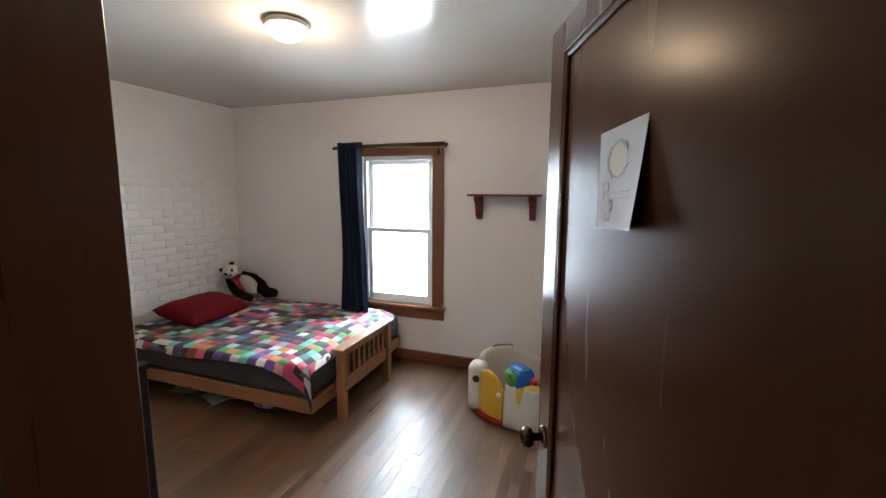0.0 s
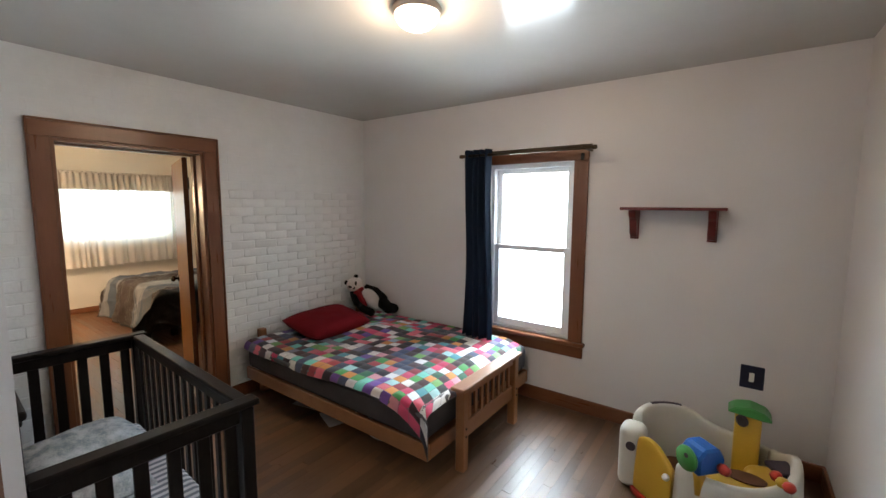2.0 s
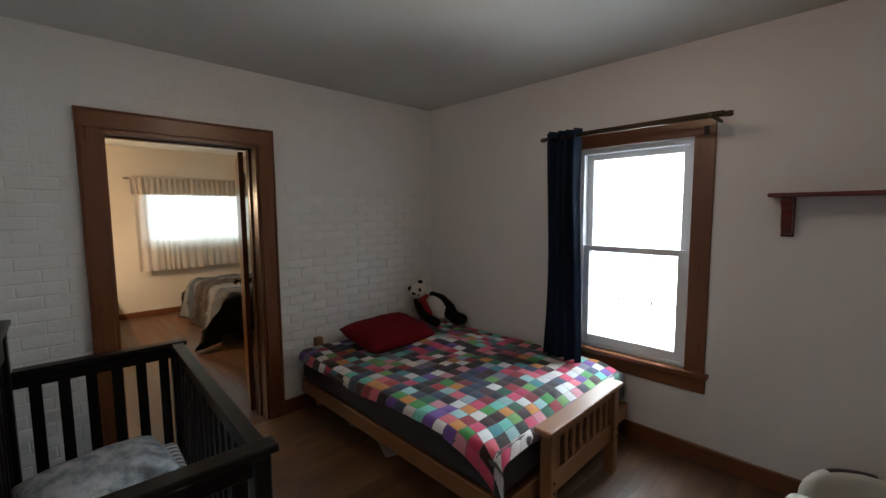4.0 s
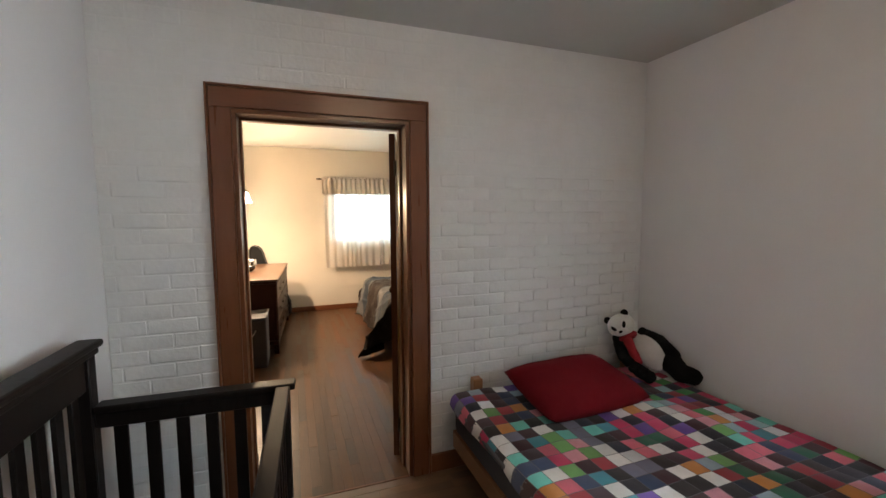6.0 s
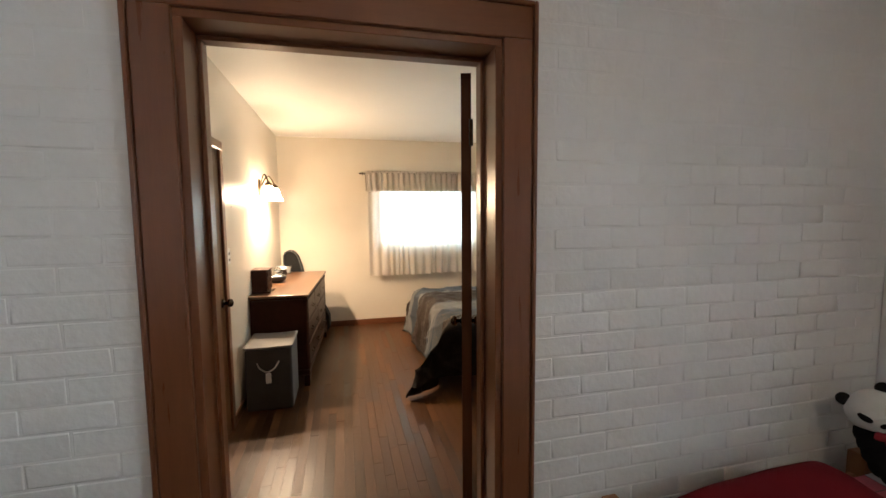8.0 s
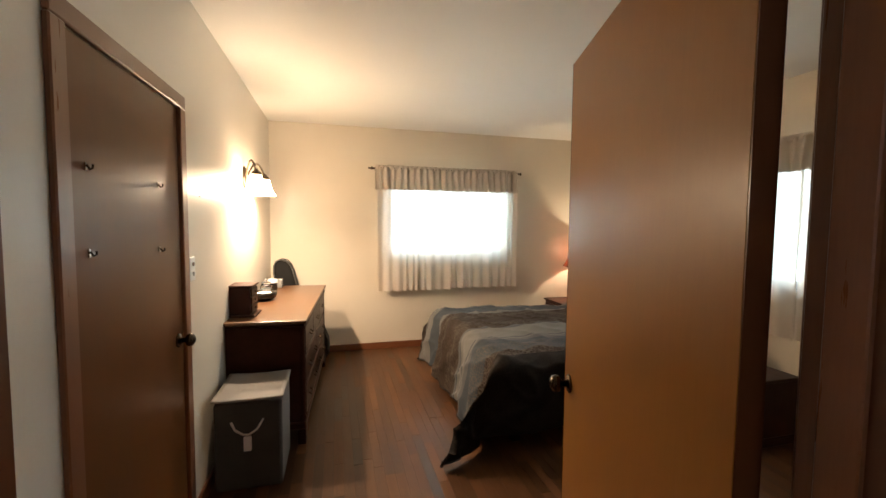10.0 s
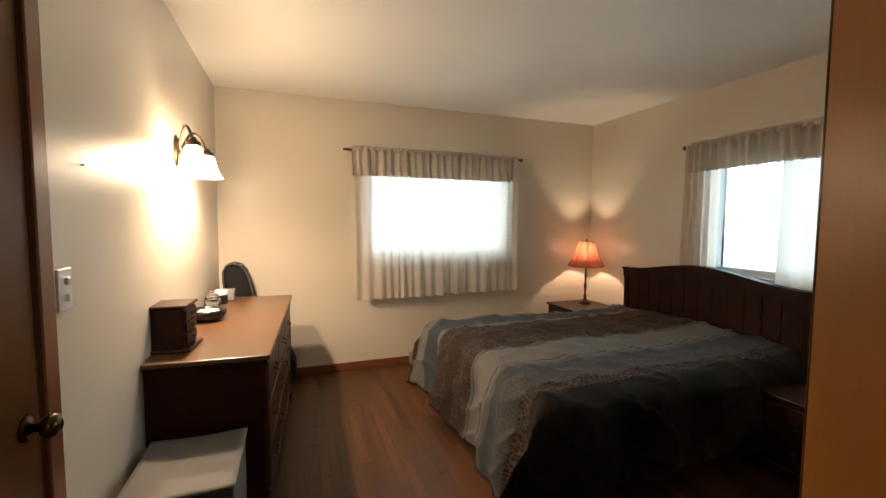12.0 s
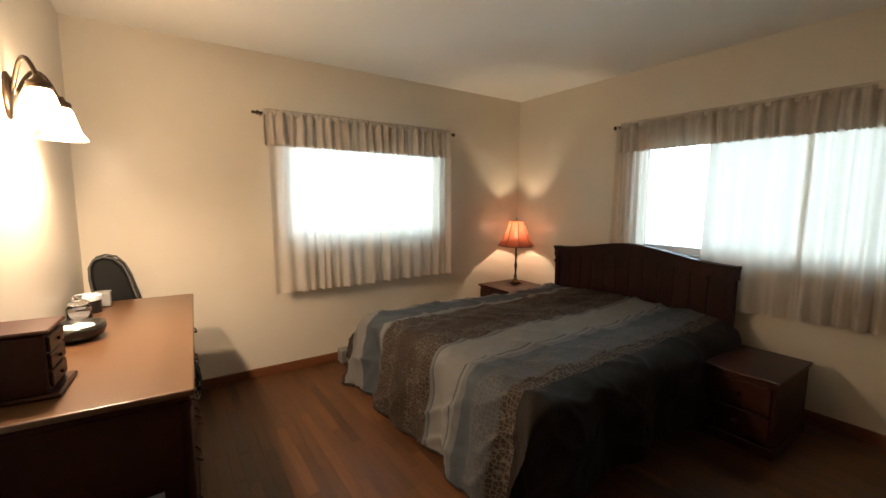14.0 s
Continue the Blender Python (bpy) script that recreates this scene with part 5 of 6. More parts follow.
# ---- master bedroom: night stands, lamp ----
def night_stand(x0, x1, y0, y1, h, label):
    t = thing("night_stand", ((x0 + x1) / 2, (y0 + y1) / 2, 0), label, "night stand", "night stands")
    part("top", box(x0 - 0.015, x1 + 0.015, y0 - 0.02, y1, h - 0.022, h, 0.006, None, 2), NIGHT, t)
    part("body", box(x0, x1, y0, y1 - 0.005, 0.06, h - 0.022, 0.003), NIGHT, t)
    part("plinth", box(x0 - 0.008, x1 + 0.008, y0 - 0.008, y1 - 0.005, 0.0, 0.06, 0.005), NIGHT, t)
    n = 2
    hh = (h - 0.022 - 0.09) / n
    for k in range(n):
        z = 0.08 + k * hh
        d = part("drawer", box(x0 + 0.02, x1 - 0.02, y0 - 0.014, y0, z, z + hh - 0.015, 0.004), NIGHT, t)
        part("drawer_knob", lathe([(0.0, 0.0), (0.007, 0.0), (0.006, 0.012), (0.014, 0.018), (0.01, 0.026), (0.0, 0.027)], ((x0 + x1) / 2, y0 - 0.014, z + hh / 2), 14, None, Matrix.Rotation(radians(90), 4, "X")), BRONZE, d, "", True)


night_stand(-5.25, -4.90, 3.40, 3.93, 0.452, "low red-brown wooden night stand with two drawers")
night_stand(-7.53, -7.03, 3.50, 4.02, 0.53, "dark red-brown night stand in the room's corner")


def table_lamp():
    x, y, z = -7.36, 3.85, 0.53
    t = thing("table_lamp", (x, y, z), "lit table lamp with a red panelled bell shade", "lamp")
    part("base", lathe([(0.0, 0.0), (0.062, 0.0), (0.064, 0.012), (0.05, 0.022), (0.025, 0.034), (0.014, 0.06), (0.018, 0.08), (0.010, 0.10)], (x, y, z), 24), BRONZE, t, "", True)
    part("stem", lathe([(0.009, 0.10), (0.011, 0.16), (0.018, 0.19), (0.011, 0.22), (0.008, 0.27), (0.015, 0.30), (0.009, 0.33), (0.008, 0.42), (0.013, 0.435), (0.013, 0.47)], (x, y, z), 18), BRONZE, t, "", True)
    red = cloth_sheer("red_lamp_shade_cloth", (0.30, 0.085, 0.045), 0.17, 0.035)
    prof = [(0.19, 0.405), (0.150, 0.47), (0.116, 0.56), (0.09, 0.63), (0.074, 0.672)]
    n = 8
    s = part("shade", lathe(prof, (x, y, z), n, None, Matrix.Rotation(radians(10), 4, "Z")), red, t, "red cloth shade")
    bmx = bmesh.new()
    bmx.from_mesh(s.data)
    bmesh.ops.delete(bmx, geom=[f for f in bmx.faces if len(f.verts) == n], context="FACES")
    bmx.to_mesh(s.data)
    bmx.free()
    for k in range(n):
        a = 2 * math.pi * k / n + radians(10)
        part("shade_rib", tube([(x + r * math.cos(a), y + r * math.sin(a), z + h) for r, h in prof], 0.0035, 6), BRONZE, s, "dark rib")
    for r, h in (prof[0], prof[-1]):
        part("shade_trim", tube([(x + r * math.cos(2 * math.pi * k / n + radians(10)), y + r * math.sin(2 * math.pi * k / n + radians(10)), z + h) for k in range(n + 1)], 0.004, 6), BRONZE, s, "dark trim")
    part("finial", lathe([(0.0, 0.665), (0.006, 0.665), (0.01, 0.685), (0.006, 0.70), (0.0, 0.705)], (x, y, z), 12), BRONZE, t, "", True)
    part("glass_bulb", lathe([(0.0, 0.556), (0.014, 0.552), (0.022, 0.53), (0.018, 0.505), (0.013, 0.48), (0.0, 0.48)], (x, y, z), 16), glow("lit_lamp_bulb", (1.0, 0.75, 0.42), 14), t, "glowing bulb", True)


table_lamp()
op = thing("wall_hook", (-6.98, 4.1, 0.8), "small dark knob on the beige wall", "hook")
part("knob", lathe([(0.0, 0.0), (0.012, 0.0), (0.01, 0.015), (0.018, 0.025), (0.012, 0.035), (0.0, 0.037)], (-7.02, 4.11, 0.80), 14, None, Matrix.Rotation(radians(90), 4, "X")), BRONZE, op, "", True)


# ---- master bedroom: sconce ----
def sconce():
    y = BY0
    t = thing("wall_sconce", (-6.355, y, 1.79), "bright two-arm wall sconce with frosted bell shades", "wall lamp")
    part("back_plate", lathe([(0.0, 0.0), (0.062, 0.0), (0.064, 0.008), (0.05, 0.018), (0.03, 0.024), (0.0, 0.026)], (-6.355, y, 1.785), 28, None, Matrix.Rotation(radians(-90), 4, "X") @ Matrix.Diagonal((0.8, 1.35, 1, 1))), BRONZE, t, "dark bronze oval plate", True)
    frost = cloth_sheer("frosted_shade_glass", (0.92, 0.86, 0.76), 0.82, 0.2)
    em = frost.node_tree.nodes.new("ShaderNodeEmission")
    em.inputs[0].default_value, em.inputs[1].default_value = (1.0, 0.80, 0.52, 1), 10.0
    add = frost.node_tree.nodes.new("ShaderNodeAddShader")
    mo = frost.node_tree.nodes["Material Output"]
    frost.node_tree.links.new(mo.inputs[0].links[0].from_socket, add.inputs[0])
    frost.node_tree.links.new(em.outputs[0], add.inputs[1])
    frost.node_tree.links.new(add.outputs[0], mo.inputs[0])
    for x, sg in ((-6.17, 1), (-6.535, -1)):
        arc = []
        for k in range(15):
            a = math.pi * k / 14
            f = k / 14
            arc.append((-6.3525 + sg * (0.02 + 0.1625 * f), y + 0.02 + 0.10 * f, 1.79 + 0.10 * math.sin(a) + 0.025 * f))
        arm = part("arm", tube(arc, 0.0075, 10), BRONZE, t, "curved bronze arm", True)
        part("socket_cap", lathe([(0.0, 0.035), (0.012, 0.033), (0.018, 0.018), (0.034, 0.008), (0.036, -0.012), (0.03, -0.014), (0.0, -0.014)][::-1], (x, y + 0.12, 1.80), 22), BRONZE, arm, "", True)
        s = part("shade", lathe([(0.030, 1.782), (0.038, 1.768), (0.045, 1.742), (0.051, 1.715), (0.062, 1.685), (0.078, 1.660), (0.081, 1.655)], (x, y + 0.12, 0.004), 30), frost, t, "glowing frosted bell shade", True)
        bmx = bmesh.new()
        bmx.from_mesh(s.data)
        bmesh.ops.delete(bmx, geom=[f for f in bmx.faces if len(f.verts) > 4], context="FACES")
        bmx.to_mesh(s.data)
        bmx.free()


sconce()


# ---- master bedroom: dresser and what stands on it ----
def dresser():
    x0, x1, y0, y1, h = -7.175, -5.67, 0.365, 0.825, 0.82
    t = thing("dresser", ((x0 + x1) / 2, 0.56, 0), "cherry wood dresser with a honey-coloured polished top", "dresser")
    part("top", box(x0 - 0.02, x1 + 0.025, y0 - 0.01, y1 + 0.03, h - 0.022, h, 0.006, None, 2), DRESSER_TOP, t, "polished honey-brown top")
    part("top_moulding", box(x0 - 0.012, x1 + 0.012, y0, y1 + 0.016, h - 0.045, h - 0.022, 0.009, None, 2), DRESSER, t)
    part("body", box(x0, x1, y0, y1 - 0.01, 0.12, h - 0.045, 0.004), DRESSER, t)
    part("base_moulding", box(x0 - 0.018, x1 + 0.018, y0, y1 + 0.018, 0.10, 0.145, 0.01, None, 2), DRESSER, t)
    for x, sg in ((x0 - 0.018, 1), (x1 + 0.018, -1)):
        prof = [(x, 0.0), (x + sg * 0.075, 0.0), (x + sg * 0.08, 0.04), (x + sg * 0.12, 0.075), (x + sg * 0.2, 0.1), (x, 0.1)]
        part("bracket_foot", outline(prof, "y", y1 - 0.03, y1 + 0.018, 0.003), DRESSER, t)
        part("bracket_foot", outline(prof, "y", y0, y0 + 0.04, 0.003), DRESSER, t)
        part("corner_column", lathe([(0.022, 0.145), (0.024, 0.17), (0.018, 0.19), (0.021, 0.46), (0.018, 0.735), (0.024, 0.755), (0.024, 0.774)], (x + sg * 0.035, y1 - 0.004, 0), 16), DRESSER, t, "", True)
    rows = [(0.16, 0.35, 2), (0.365, 0.555, 2), (0.57, 0.76, 3)]
    for z0, z1, n in rows:
        w = (x1 - x0 - 0.11) / n
        for k in range(n):
            a = x0 + 0.055 + k * w
            d = part("drawer", box(a + 0.006, a + w - 0.006, y1 - 0.011, y1 + 0.014, z0, z1, 0.006, None, 2), DRESSER, t)
            for p in ((0.5,) if n == 3 else (0.25, 0.75)):
                xx = a + w * p
                part("pull", tube([(xx - 0.04, y1 + 0.014, (z0 + z1) / 2 + 0.008), (xx - 0.036, y1 + 0.032, (z0 + z1) / 2 - 0.004), (xx, y1 + 0.036, (z0 + z1) / 2 - 0.012), (xx + 0.036, y1 + 0.032, (z0 + z1) / 2 - 0.004), (xx + 0.04, y1 + 0.014, (z0 + z1) / 2 + 0.008)], 0.004, 8), BRONZE, d, "dark brass bail pull", True)
    return t


moved(dresser(), (-7.195, 0.855, 0), (-7.195, 0.855, 0), -3.2)


def jewel_box():
    t = thing("jewelry_box", (-5.74, 0.385, 0.87), "small dark wooden jewelry cabinet with little drawers", "box")
    q = around_z(-5.74, 0.385, -4)
    part("case", box(-5.82, -5.665, 0.315, 0.45, 0.882, 1.05, 0.004, None, 1, q), NIGHT, t)
    part("foot", box(-5.835, -5.65, 0.305, 0.475, 0.871, 0.884, 0.004, None, 1, q), NIGHT, t)
    part("lid", box(-5.828, -5.657, 0.308, 0.462, 1.05, 1.062, 0.004, None, 1, q), NIGHT, t)
    for k in range(3):
        z = 0.895 + k * 0.05
        d = part("little_drawer", box(-5.81, -5.675, 0.45, 0.458, z, z + 0.044, 0.003, None, 1, q), DRESSER, t)
        part("drawer_knob", lathe([(0.0, 0.0), (0.004, 0.0), (0.006, 0.006), (0.0, 0.009)], q @ Vector((-5.742, 0.458, z + 0.022)), 10, None, Matrix.Rotation(radians(-90), 4, "X")), KNOB, d, "", True)
    return t


def on_dresser(ob):
    """Sets a thing that was drawn at a height of 0.87 m down on the dresser's top."""
    x, y, z = ob.location
    return moved(ob, (x, y, 0.871), (-3.95 + (x + 3.95) * 1.091, 0.85 + (y - 0.85) * 1.091, 0.821), 0, 1.091)


on_dresser(jewel_box())
DARK_GLAZE = surface("black_glazed_stoneware", (0.008, 0.008, 0.008), (0.02, 0.018, 0.016), 0.18, 6, 60, 0.05, 0.0004)
bw = thing("bowl", (-6.24, 0.42, 0.871), "shiny black stoneware bowl filled with pale trinkets", "bowl")
part("bowl_body", lathe([(0.0, 0.0), (0.055, 0.0), (0.083, 0.02), (0.092, 0.045), (0.088, 0.062), (0.082, 0.06), (0.074, 0.034), (0.0, 0.024)], (-6.24, 0.43, 0.871), 32), DARK_GLAZE, bw, "", True)
for k in range(6):
    a = k * 1.05
    part("trinket", ball(None, (-6.24 + 0.036 * math.cos(a), 0.43 + 0.036 * math.sin(a), 0.917), (0.024, 0.021, 0.012), 0, (0, 0, k * 40), 12), PAPER, bw, "", True)
jr = thing("candle_jar", (-6.55, 0.40, 0.871), "clear glass jar with a glass lid", "jar")
part("jar", lathe([(0.0, 0.0), (0.04, 0.0), (0.045, 0.01), (0.045, 0.06), (0.036, 0.075), (0.033, 0.075), (0.041, 0.058), (0.041, 0.012), (0.0, 0.008)], (-6.55, 0.40, 0.871), 26), glass("jar_glass", 0.02), jr, "", True)
part("wax", lathe([(0.0, 0.010), (0.038, 0.010), (0.038, 0.035), (0.0, 0.035)], (-6.55, 0.40, 0.871), 22), PAPER, jr)
part("lid", lathe([(0.0, 0.077), (0.035, 0.077), (0.037, 0.087), (0.02, 0.096), (0.012, 0.105), (0.018, 0.115), (0.0, 0.119)], (-6.55, 0.40, 0.871), 24), glass("lid_glass", 0.02), jr, "", True)
cb2 = thing("candle_tin", (-6.72, 0.41, 0.871), "round dark tin with a pale lid", "tin")
part("tin_body", lathe([(0.0, 0.0), (0.052, 0.0), (0.052, 0.06), (0.0, 0.06)], (-6.72, 0.41, 0.871), 26), DARK_GLAZE, cb2, "", False)
part("lid", lathe([(0.0, 0.061), (0.055, 0.061), (0.055, 0.082), (0.05, 0.086), (0.0, 0.086)], (-6.72, 0.41, 0.871), 26), PAPER, cb2, "pale lid")
gb = thing("glass_box", (-6.84, 0.45, 0.871), "small grey glass box", "box")
part("box_body", box(-6.88, -6.80, 0.42, 0.49, 0.872, 0.945, 0.005), surface("grey_glass_box", (0.2, 0.2, 0.19), (0.28, 0.28, 0.27), 0.2), gb)
for ob in (bw, jr, cb2, gb):
    on_dresser(ob)


def gig_bag():
    """A soft black instrument bag on its end beyond the dresser."""
    cloth = surface("black_nylon", (0.006, 0.006, 0.006), (0.012, 0.0115, 0.011), 0.75, 8, 250, 0.4, 0.001, spec=0.2)
    edge = surface("dark_grey_piping", (0.05, 0.05, 0.045), (0.08, 0.08, 0.075), 0.6)
    t = thing("instrument_bag", (-7.45, 0.6, 0), "soft black instrument bag standing beyond the dresser", "bag")
    half = [(0.24, 0.0), (0.29, 0.06), (0.31, 0.20), (0.27, 0.36), (0.18, 0.46), (0.125, 0.60), (0.102, 0.80), (0.095, 0.93), (0.08, 1.00), (0.05, 1.045), (0.0, 1.06)]
    cy = 0.60
    pts = [(cy - 0.19 * (z / 1.06) - w, z) for w, z in half] + [(cy - 0.19 * (z / 1.06) + w, z) for w, z in reversed(half[:-1])]
    part("bag_body", outline(pts, "x", -7.52, -7.38, 0.02), cloth, t)
    for x in (-7.52, -7.38):
        part("piping", tube([(x, y, z + 0.003) for y, z in pts], 0.007, 6), edge, t, "grey piping", True)
    part("pocket", outline([(cy - 0.2, 0.05), (cy + 0.2, 0.05), (cy + 0.22, 0.2), (cy + 0.18, 0.34), (cy - 0.2, 0.34), (cy - 0.23, 0.2)], "x", -7.375, -7.34, 0.012), cloth, t)


gig_bag()


def hamper():
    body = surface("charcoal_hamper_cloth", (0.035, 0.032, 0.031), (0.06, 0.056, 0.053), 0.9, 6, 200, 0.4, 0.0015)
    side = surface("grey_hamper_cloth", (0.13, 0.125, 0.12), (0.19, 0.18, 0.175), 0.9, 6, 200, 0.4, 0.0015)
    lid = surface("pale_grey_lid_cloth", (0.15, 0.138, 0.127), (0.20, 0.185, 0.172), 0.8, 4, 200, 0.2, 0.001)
    t = thing("laundry_hamper", (-5.44, 0.49, 0), "dark grey cloth hamper with a pale lid and rope handle", "hamper")
    x0, x1, y0, y1, h = -5.63, -5.245, 0.325, 0.66, 0.485
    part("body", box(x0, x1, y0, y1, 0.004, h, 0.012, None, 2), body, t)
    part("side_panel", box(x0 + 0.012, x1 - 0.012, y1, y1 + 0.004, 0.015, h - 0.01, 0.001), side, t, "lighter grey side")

    def top(u, v):
        p, q = 2 * u - 1, 2 * v - 1
        return Vector((x0 - 0.012 + u * (x1 - x0 + 0.03), y0 - 0.008 + v * (y1 - y0 + 0.02), h + 0.004 + 0.008 * p * p + 0.006 * q * q + 0.004 * noise.noise(Vector((p * 2, q * 2, 3)))))
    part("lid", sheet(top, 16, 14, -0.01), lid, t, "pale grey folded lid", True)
    part("lid_seam", box(x0 + 0.2, x0 + 0.204, y0 + 0.01, y1 - 0.01, h + 0.005, h + 0.0075), side, t)
    rope = surface("pale_rope", (0.4, 0.37, 0.33), (0.5, 0.46, 0.42), 0.9)
    part("rope_handle", tube([(x1 + 0.004, 0.41, 0.385), (x1 + 0.012, 0.43, 0.345), (x1 + 0.016, 0.47, 0.318), (x1 + 0.016, 0.50, 0.315), (x1 + 0.014, 0.54, 0.34), (x1 + 0.004, 0.57, 0.39)], 0.006, 8), rope, t, "looped rope handle", True)
    part("tag", box(x1 + 0.012, x1 + 0.016, 0.472, 0.512, 0.225, 0.305, 0.004), PAPER, t, "white hang tag")


hamper()

sp = thing("switch_plate", (-5.17, BY0, 1.23), "cream wall switch plate with two toggles", "switch plate")
part("plate", box(-5.165, -5.093, BY0, BY0 + 0.006, 1.16, 1.275, 0.002), WHITE_PLASTIC, sp)
for z in (1.195, 1.24):
    part("toggle", box(-5.135, -5.123, BY0 + 0.006, BY0 + 0.016, z - 0.01, z + 0.01, 0.002), WHITE_PLASTIC, sp)
GREY_METAL = surface("grey_painted_metal", (0.20, 0.20, 0.19), (0.26, 0.26, 0.25), 0.5, 6, 90, 0.1, 0.0004, metal=0.3)
nl = thing("wall_nail", (-5.267, BY0, 1.572), "small bare nail in the beige wall", "nail")
part("nail_head", lathe([(0.0, 0.0), (0.0025, 0.0), (0.0025, 0.006), (0.0045, 0.0065), (0.0045, 0.008), (0.0, 0.0085)], (-5.267, BY0, 1.572), 12, None, Matrix.Rotation(radians(-90), 4, "X")), GREY_METAL, nl, "", True)
hv = thing("floor_vent", (-7.55, 2.05, 0), "small grey metal wall vent by the bed", "vent")
part("vent_body", box(-7.598, -7.50, 1.93, 2.28, 0, 0.115, 0.006), GREY_METAL, hv)
for k in range(5):
    part("vent_slat", box(-7.5, -7.495, 1.95, 2.26, 0.02 + k * 0.018, 0.03 + k * 0.018, 0.001), GREY_METAL, hv)
for x, z in ((-4.28, 1.595), (-4.755, 1.585), (-4.28, 1.354), (-4.755, 1.335)):
    tp = thing("door_hook", (x, BY0, z), "tiny shiny hook stuck on the closet door", "hook", "closet door hooks")
    part("hook_plate", box(x - 0.005, x + 0.005, BY0 + 0.0042, BY0 + 0.007, z - 0.012, z + 0.012, 0.001), surface("chrome_hook", (0.5, 0.48, 0.45), (0.6, 0.58, 0.55), 0.2, metal=1.0), tp)
    part("hook", tube([(x, BY0 + 0.007, z + 0.004), (x, BY0 + 0.016, z - 0.008), (x, BY0 + 0.022, z - 0.004), (x, BY0 + 0.022, z + 0.006)], 0.003, 8), KNOB, tp)


# ---- pieces: floor strips and painted bricks ----
def floor_strips(parent, along, lo, hi, across0, across1, width, material, far_material, near, name="floor_strip"):
    """Strips of wood that run along x or y, in random lengths; those in the stretch of the plan near are parts, the rest is joined."""
    rg = random.Random(len(name) + int(lo * 100))
    lengths = [0.3, 0.42, 0.55, 0.7, 0.85, 1.05, 1.3]
    meshes = {}
    rest = bmesh.new()
    count = 0
    c = across0
    while c < across1 - 0.01:
        w = min(width, across1 - c)
        p = lo - rg.random() * 0.9
        while p < hi:
            ln = rg.choice(lengths)
            a, b_ = max(p, lo), min(p + ln, hi)
            p += ln
            if b_ - a < 0.02:
                continue
            dz = rg.uniform(-0.0006, 0.0006)
            x0, x1, y0, y1 = (a, b_, c, c + w) if along == "x" else (c, c + w, a, b_)
            mx, my = (x0 + x1) / 2, (y0 + y1) / 2
            if near[0] < mx < near[1] and near[2] < my < near[3] and count < 300:
                key = (round(b_ - a, 3), round(w, 4))
                if key not in meshes:
                    hx, hy = (x1 - x0) / 2 - 0.0002, (y1 - y0) / 2 - 0.0002
                    bb = bmesh.new()
                    top = [bb.verts.new((sx * (hx - 0.0005), sy * (hy - 0.0005), 0)) for sx, sy in ((-1, -1), (1, -1), (1, 1), (-1, 1))]
                    mid = [bb.verts.new((sx * hx, sy * hy, -0.0005)) for sx, sy in ((-1, -1), (1, -1), (1, 1), (-1, 1))]
                    low = [bb.verts.new((sx * hx, sy * hy, -0.012)) for sx, sy in ((-1, -1), (1, -1), (1, 1), (-1, 1))]
                    bb.faces.new(top)
                    for k in range(4):
                        bb.faces.new((mid[k], mid[(k + 1) % 4], top[(k + 1) % 4], top[k]))
                        bb.faces.new((low[k], low[(k + 1) % 4], mid[(k + 1) % 4], mid[k]))
                    meshes[key] = mesh_of(name, bb, material)
                ob = new(name, meshes[key])
                ob.location = (mx, my, dz)
                ob.rotation_euler = (rg.uniform(-0.006, 0.006), 0, 0) if along == "x" else (0, rg.uniform(-0.006, 0.006), 0)
                ob.parent = parent
                count += 1
            else:
                v = [rest.verts.new(q) for q in ((x0 + 0.0002, y0 + 0.0002, dz), (x1 - 0.0002, y0 + 0.0002, dz), (x1 - 0.0002, y1 - 0.0002, dz), (x0 + 0.0002, y1 - 0.0002, dz))]
                u = [rest.verts.new((q.co.x, q.co.y, -0.012)) for q in v]
                rest.faces.new(v)
                for k in range(4):
                    rest.faces.new((u[k], u[(k + 1) % 4], v[(k + 1) % 4], v[k]))
        c += width
    ob = part(name + "s_beyond", rest, far_material, parent)
    ob["kind"] = "stuff"


floor_strips(floor_a, "y", -0.07, AY1, AX0 + 0.002, AX1, 0.057, PLANK_A, PLANK_A_FAR, (-4, 1, 0.4, 4))
floor_strips(floor_b, "x", BX0, AX0 - 0.014, BY0 - 0.03, BY1, 0.057, PLANK_B, PLANK_B_FAR, (-7.7, -3.3, 0.3, 2.6))


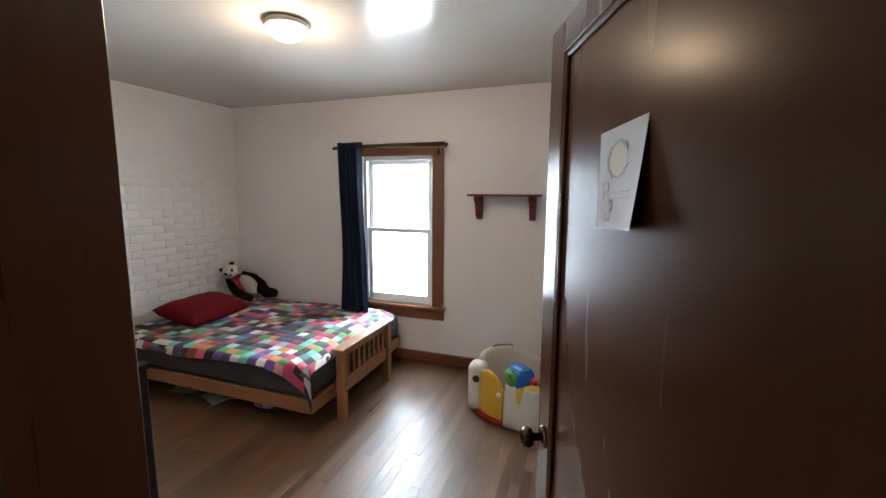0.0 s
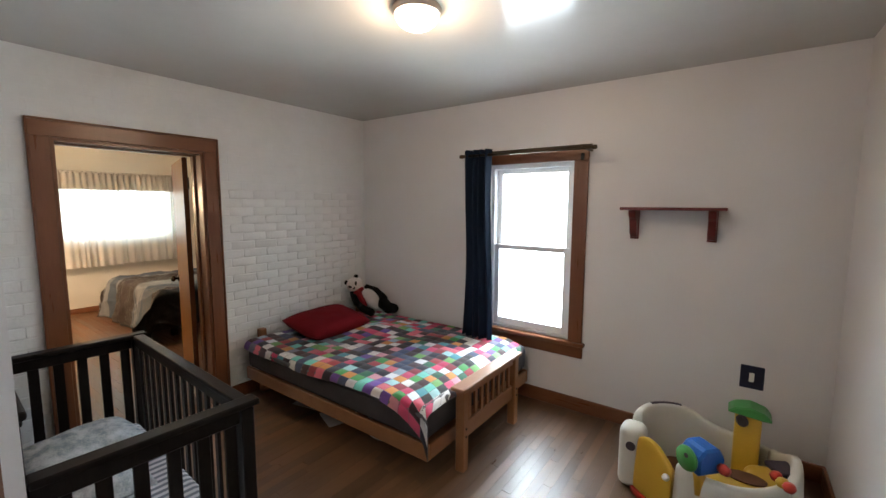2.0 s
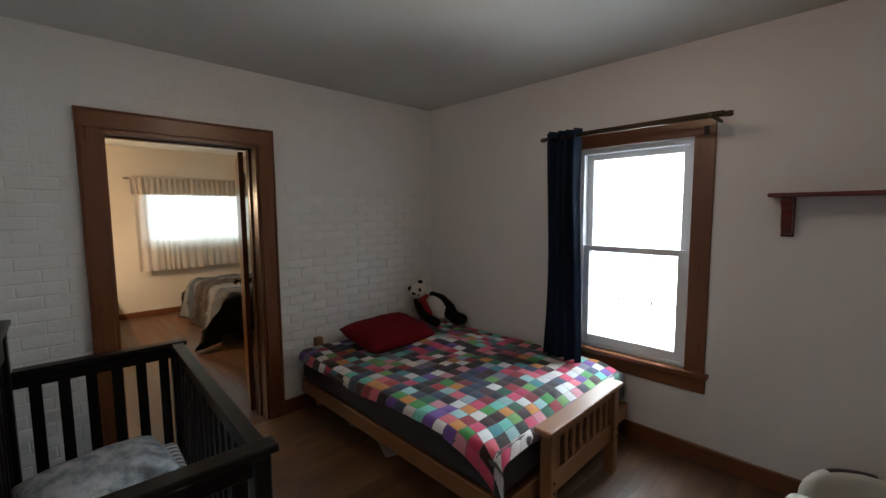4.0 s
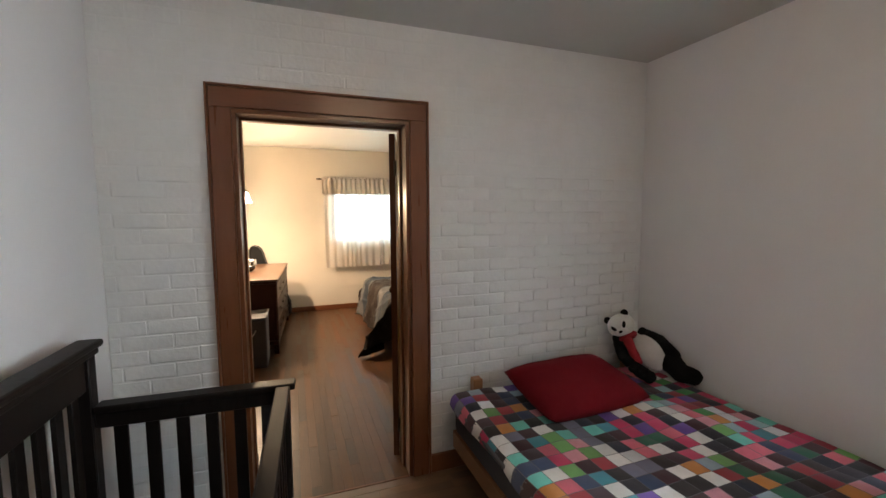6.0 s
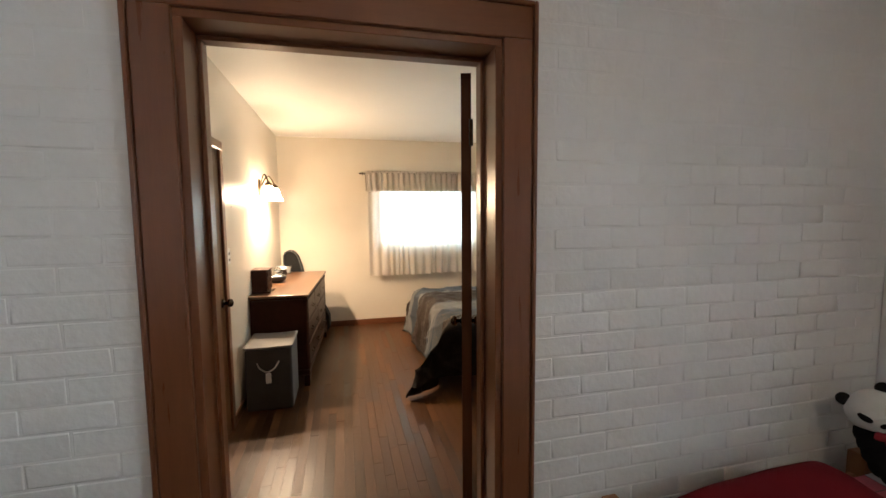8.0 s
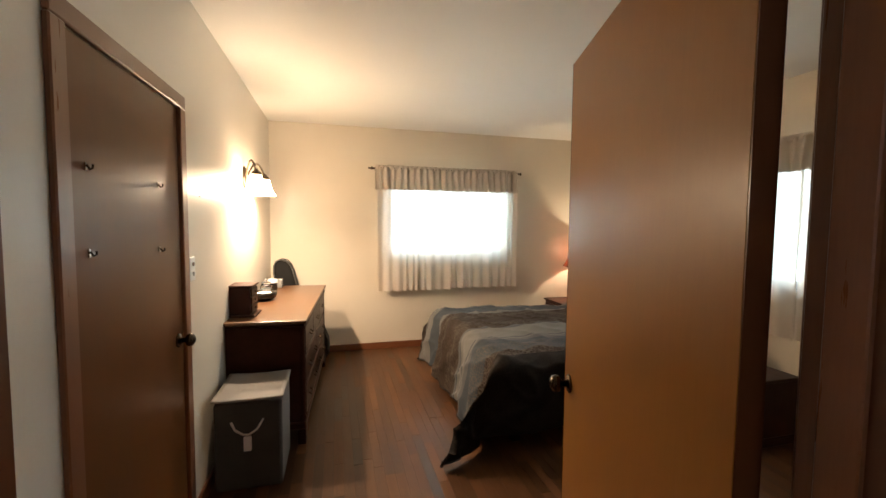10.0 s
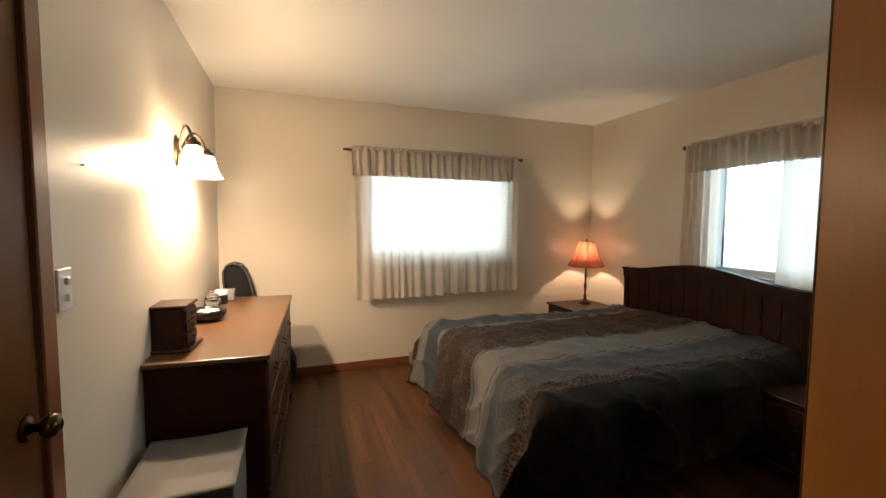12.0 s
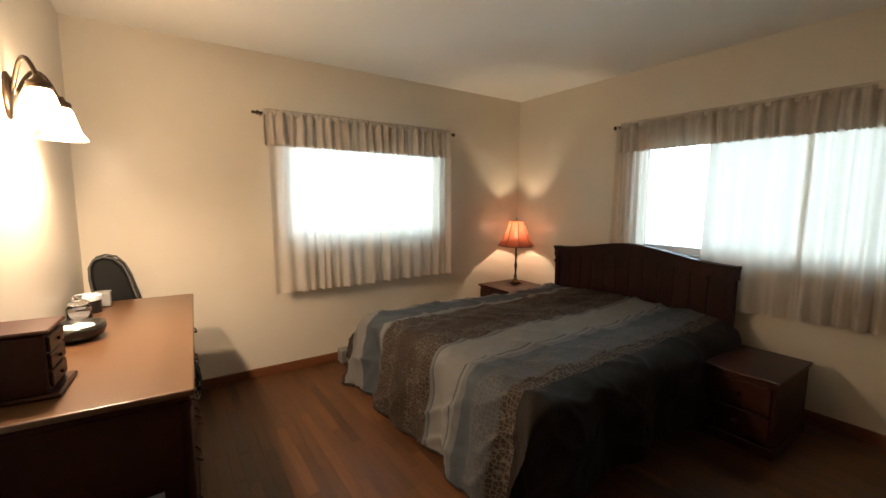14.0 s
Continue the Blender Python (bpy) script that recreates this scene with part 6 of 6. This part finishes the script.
def bricks():
    """Painted bricks on the wall round the doorway; the courses low on the wall stand out most."""
    wall = bpy.data.objects["wall_west_backing"]
    rg = random.Random(5)
    L, Hh, gap = 0.199, 0.0645, 0.005
    course = Hh + gap
    protos = []
    for k in range(8):
        b = bmesh.new()
        bmesh.ops.create_cube(b, size=1)
        bmesh.ops.scale(b, vec=(0.014, L, Hh), verts=b.verts)
        bmesh.ops.bevel(b, geom=[e for e in b.edges if sum(1 for v in e.verts if v.co.x > 0) == 2], offset=0.0045, segments=2, affect="EDGES", profile=0.6)
        for v in b.verts:
            if v.co.x > 0:
                v.co += Vector((rg.uniform(-0.0008, 0.0008), rg.uniform(-0.0025, 0.0025), rg.uniform(-0.002, 0.002)))
        protos.append(mesh_of("brick", b, BRICK, True))
    rest = bmesh.new()
    count = 0
    y_lo, y_hi = 0.155, AY1 - 0.001
    d0, d1, dtop = DOOR_AB[0] - 0.105, DOOR_AB[1] + 0.105, DOOR_AB[3] + 0.105
    row = 0
    z = 0.0
    while z < AH - 0.02:
        h = min(Hh, AH - z - 0.002)
        y = 0.1005 - (0.5 * (L + gap) if row % 2 else 0.0)
        zc = z + Hh / 2
        fade = 1.0 if zc < 0.7 else max(0.12, 1.0 - (zc - 0.7) / 1.0)
        while y < y_hi:
            a, b_ = max(y, y_lo), min(y + L, y_hi)
            y += L + gap
            spans = [(a, b_)]
            if z < dtop and not (b_ < d0 or a > d1):
                spans = [(a, min(b_, d0 - 0.002)), (max(a, d1 + 0.002), b_)]
            for p, q in spans:
                if q - p < 0.025:
                    continue
                proud = AX0 - 0.0086 + fade * (0.0030 + rg.uniform(-0.0010, 0.0014)) + rg.uniform(-0.0003, 0.0003)
                full = q - p > L - 0.001 and h > Hh - 0.001
                if full and zc < 1.75 and count < 300 and (q < d0 + 0.1 or p > d1 - 0.1):
                    ob = new("brick", rg.choice(protos))
                    ob.location = (proud, (p + q) / 2, zc)
                    ob.rotation_euler = (rg.uniform(-0.006, 0.006), rg.uniform(-0.03, 0.03) * fade, rg.uniform(-0.008, 0.008) * fade)
                    ob.parent = wall
                    count += 1
                else:
                    box(proud - 0.007, proud + 0.0066, p, q, z, z + h, 0.003, rest)
        z += course
        row += 1
    ob = part("bricks_beyond", rest, BRICK, wall)
    ob["kind"] = "stuff"
    # mortar, flooded with paint
    mort = holed_wall("y", AX0 - 0.0034, 0.001, 0.155, AY1, AH, [(DOOR_AB[0], DOOR_AB[1], 0, DOOR_AB[3])])
    part("mortar", mort, BRICK, wall)


bricks()
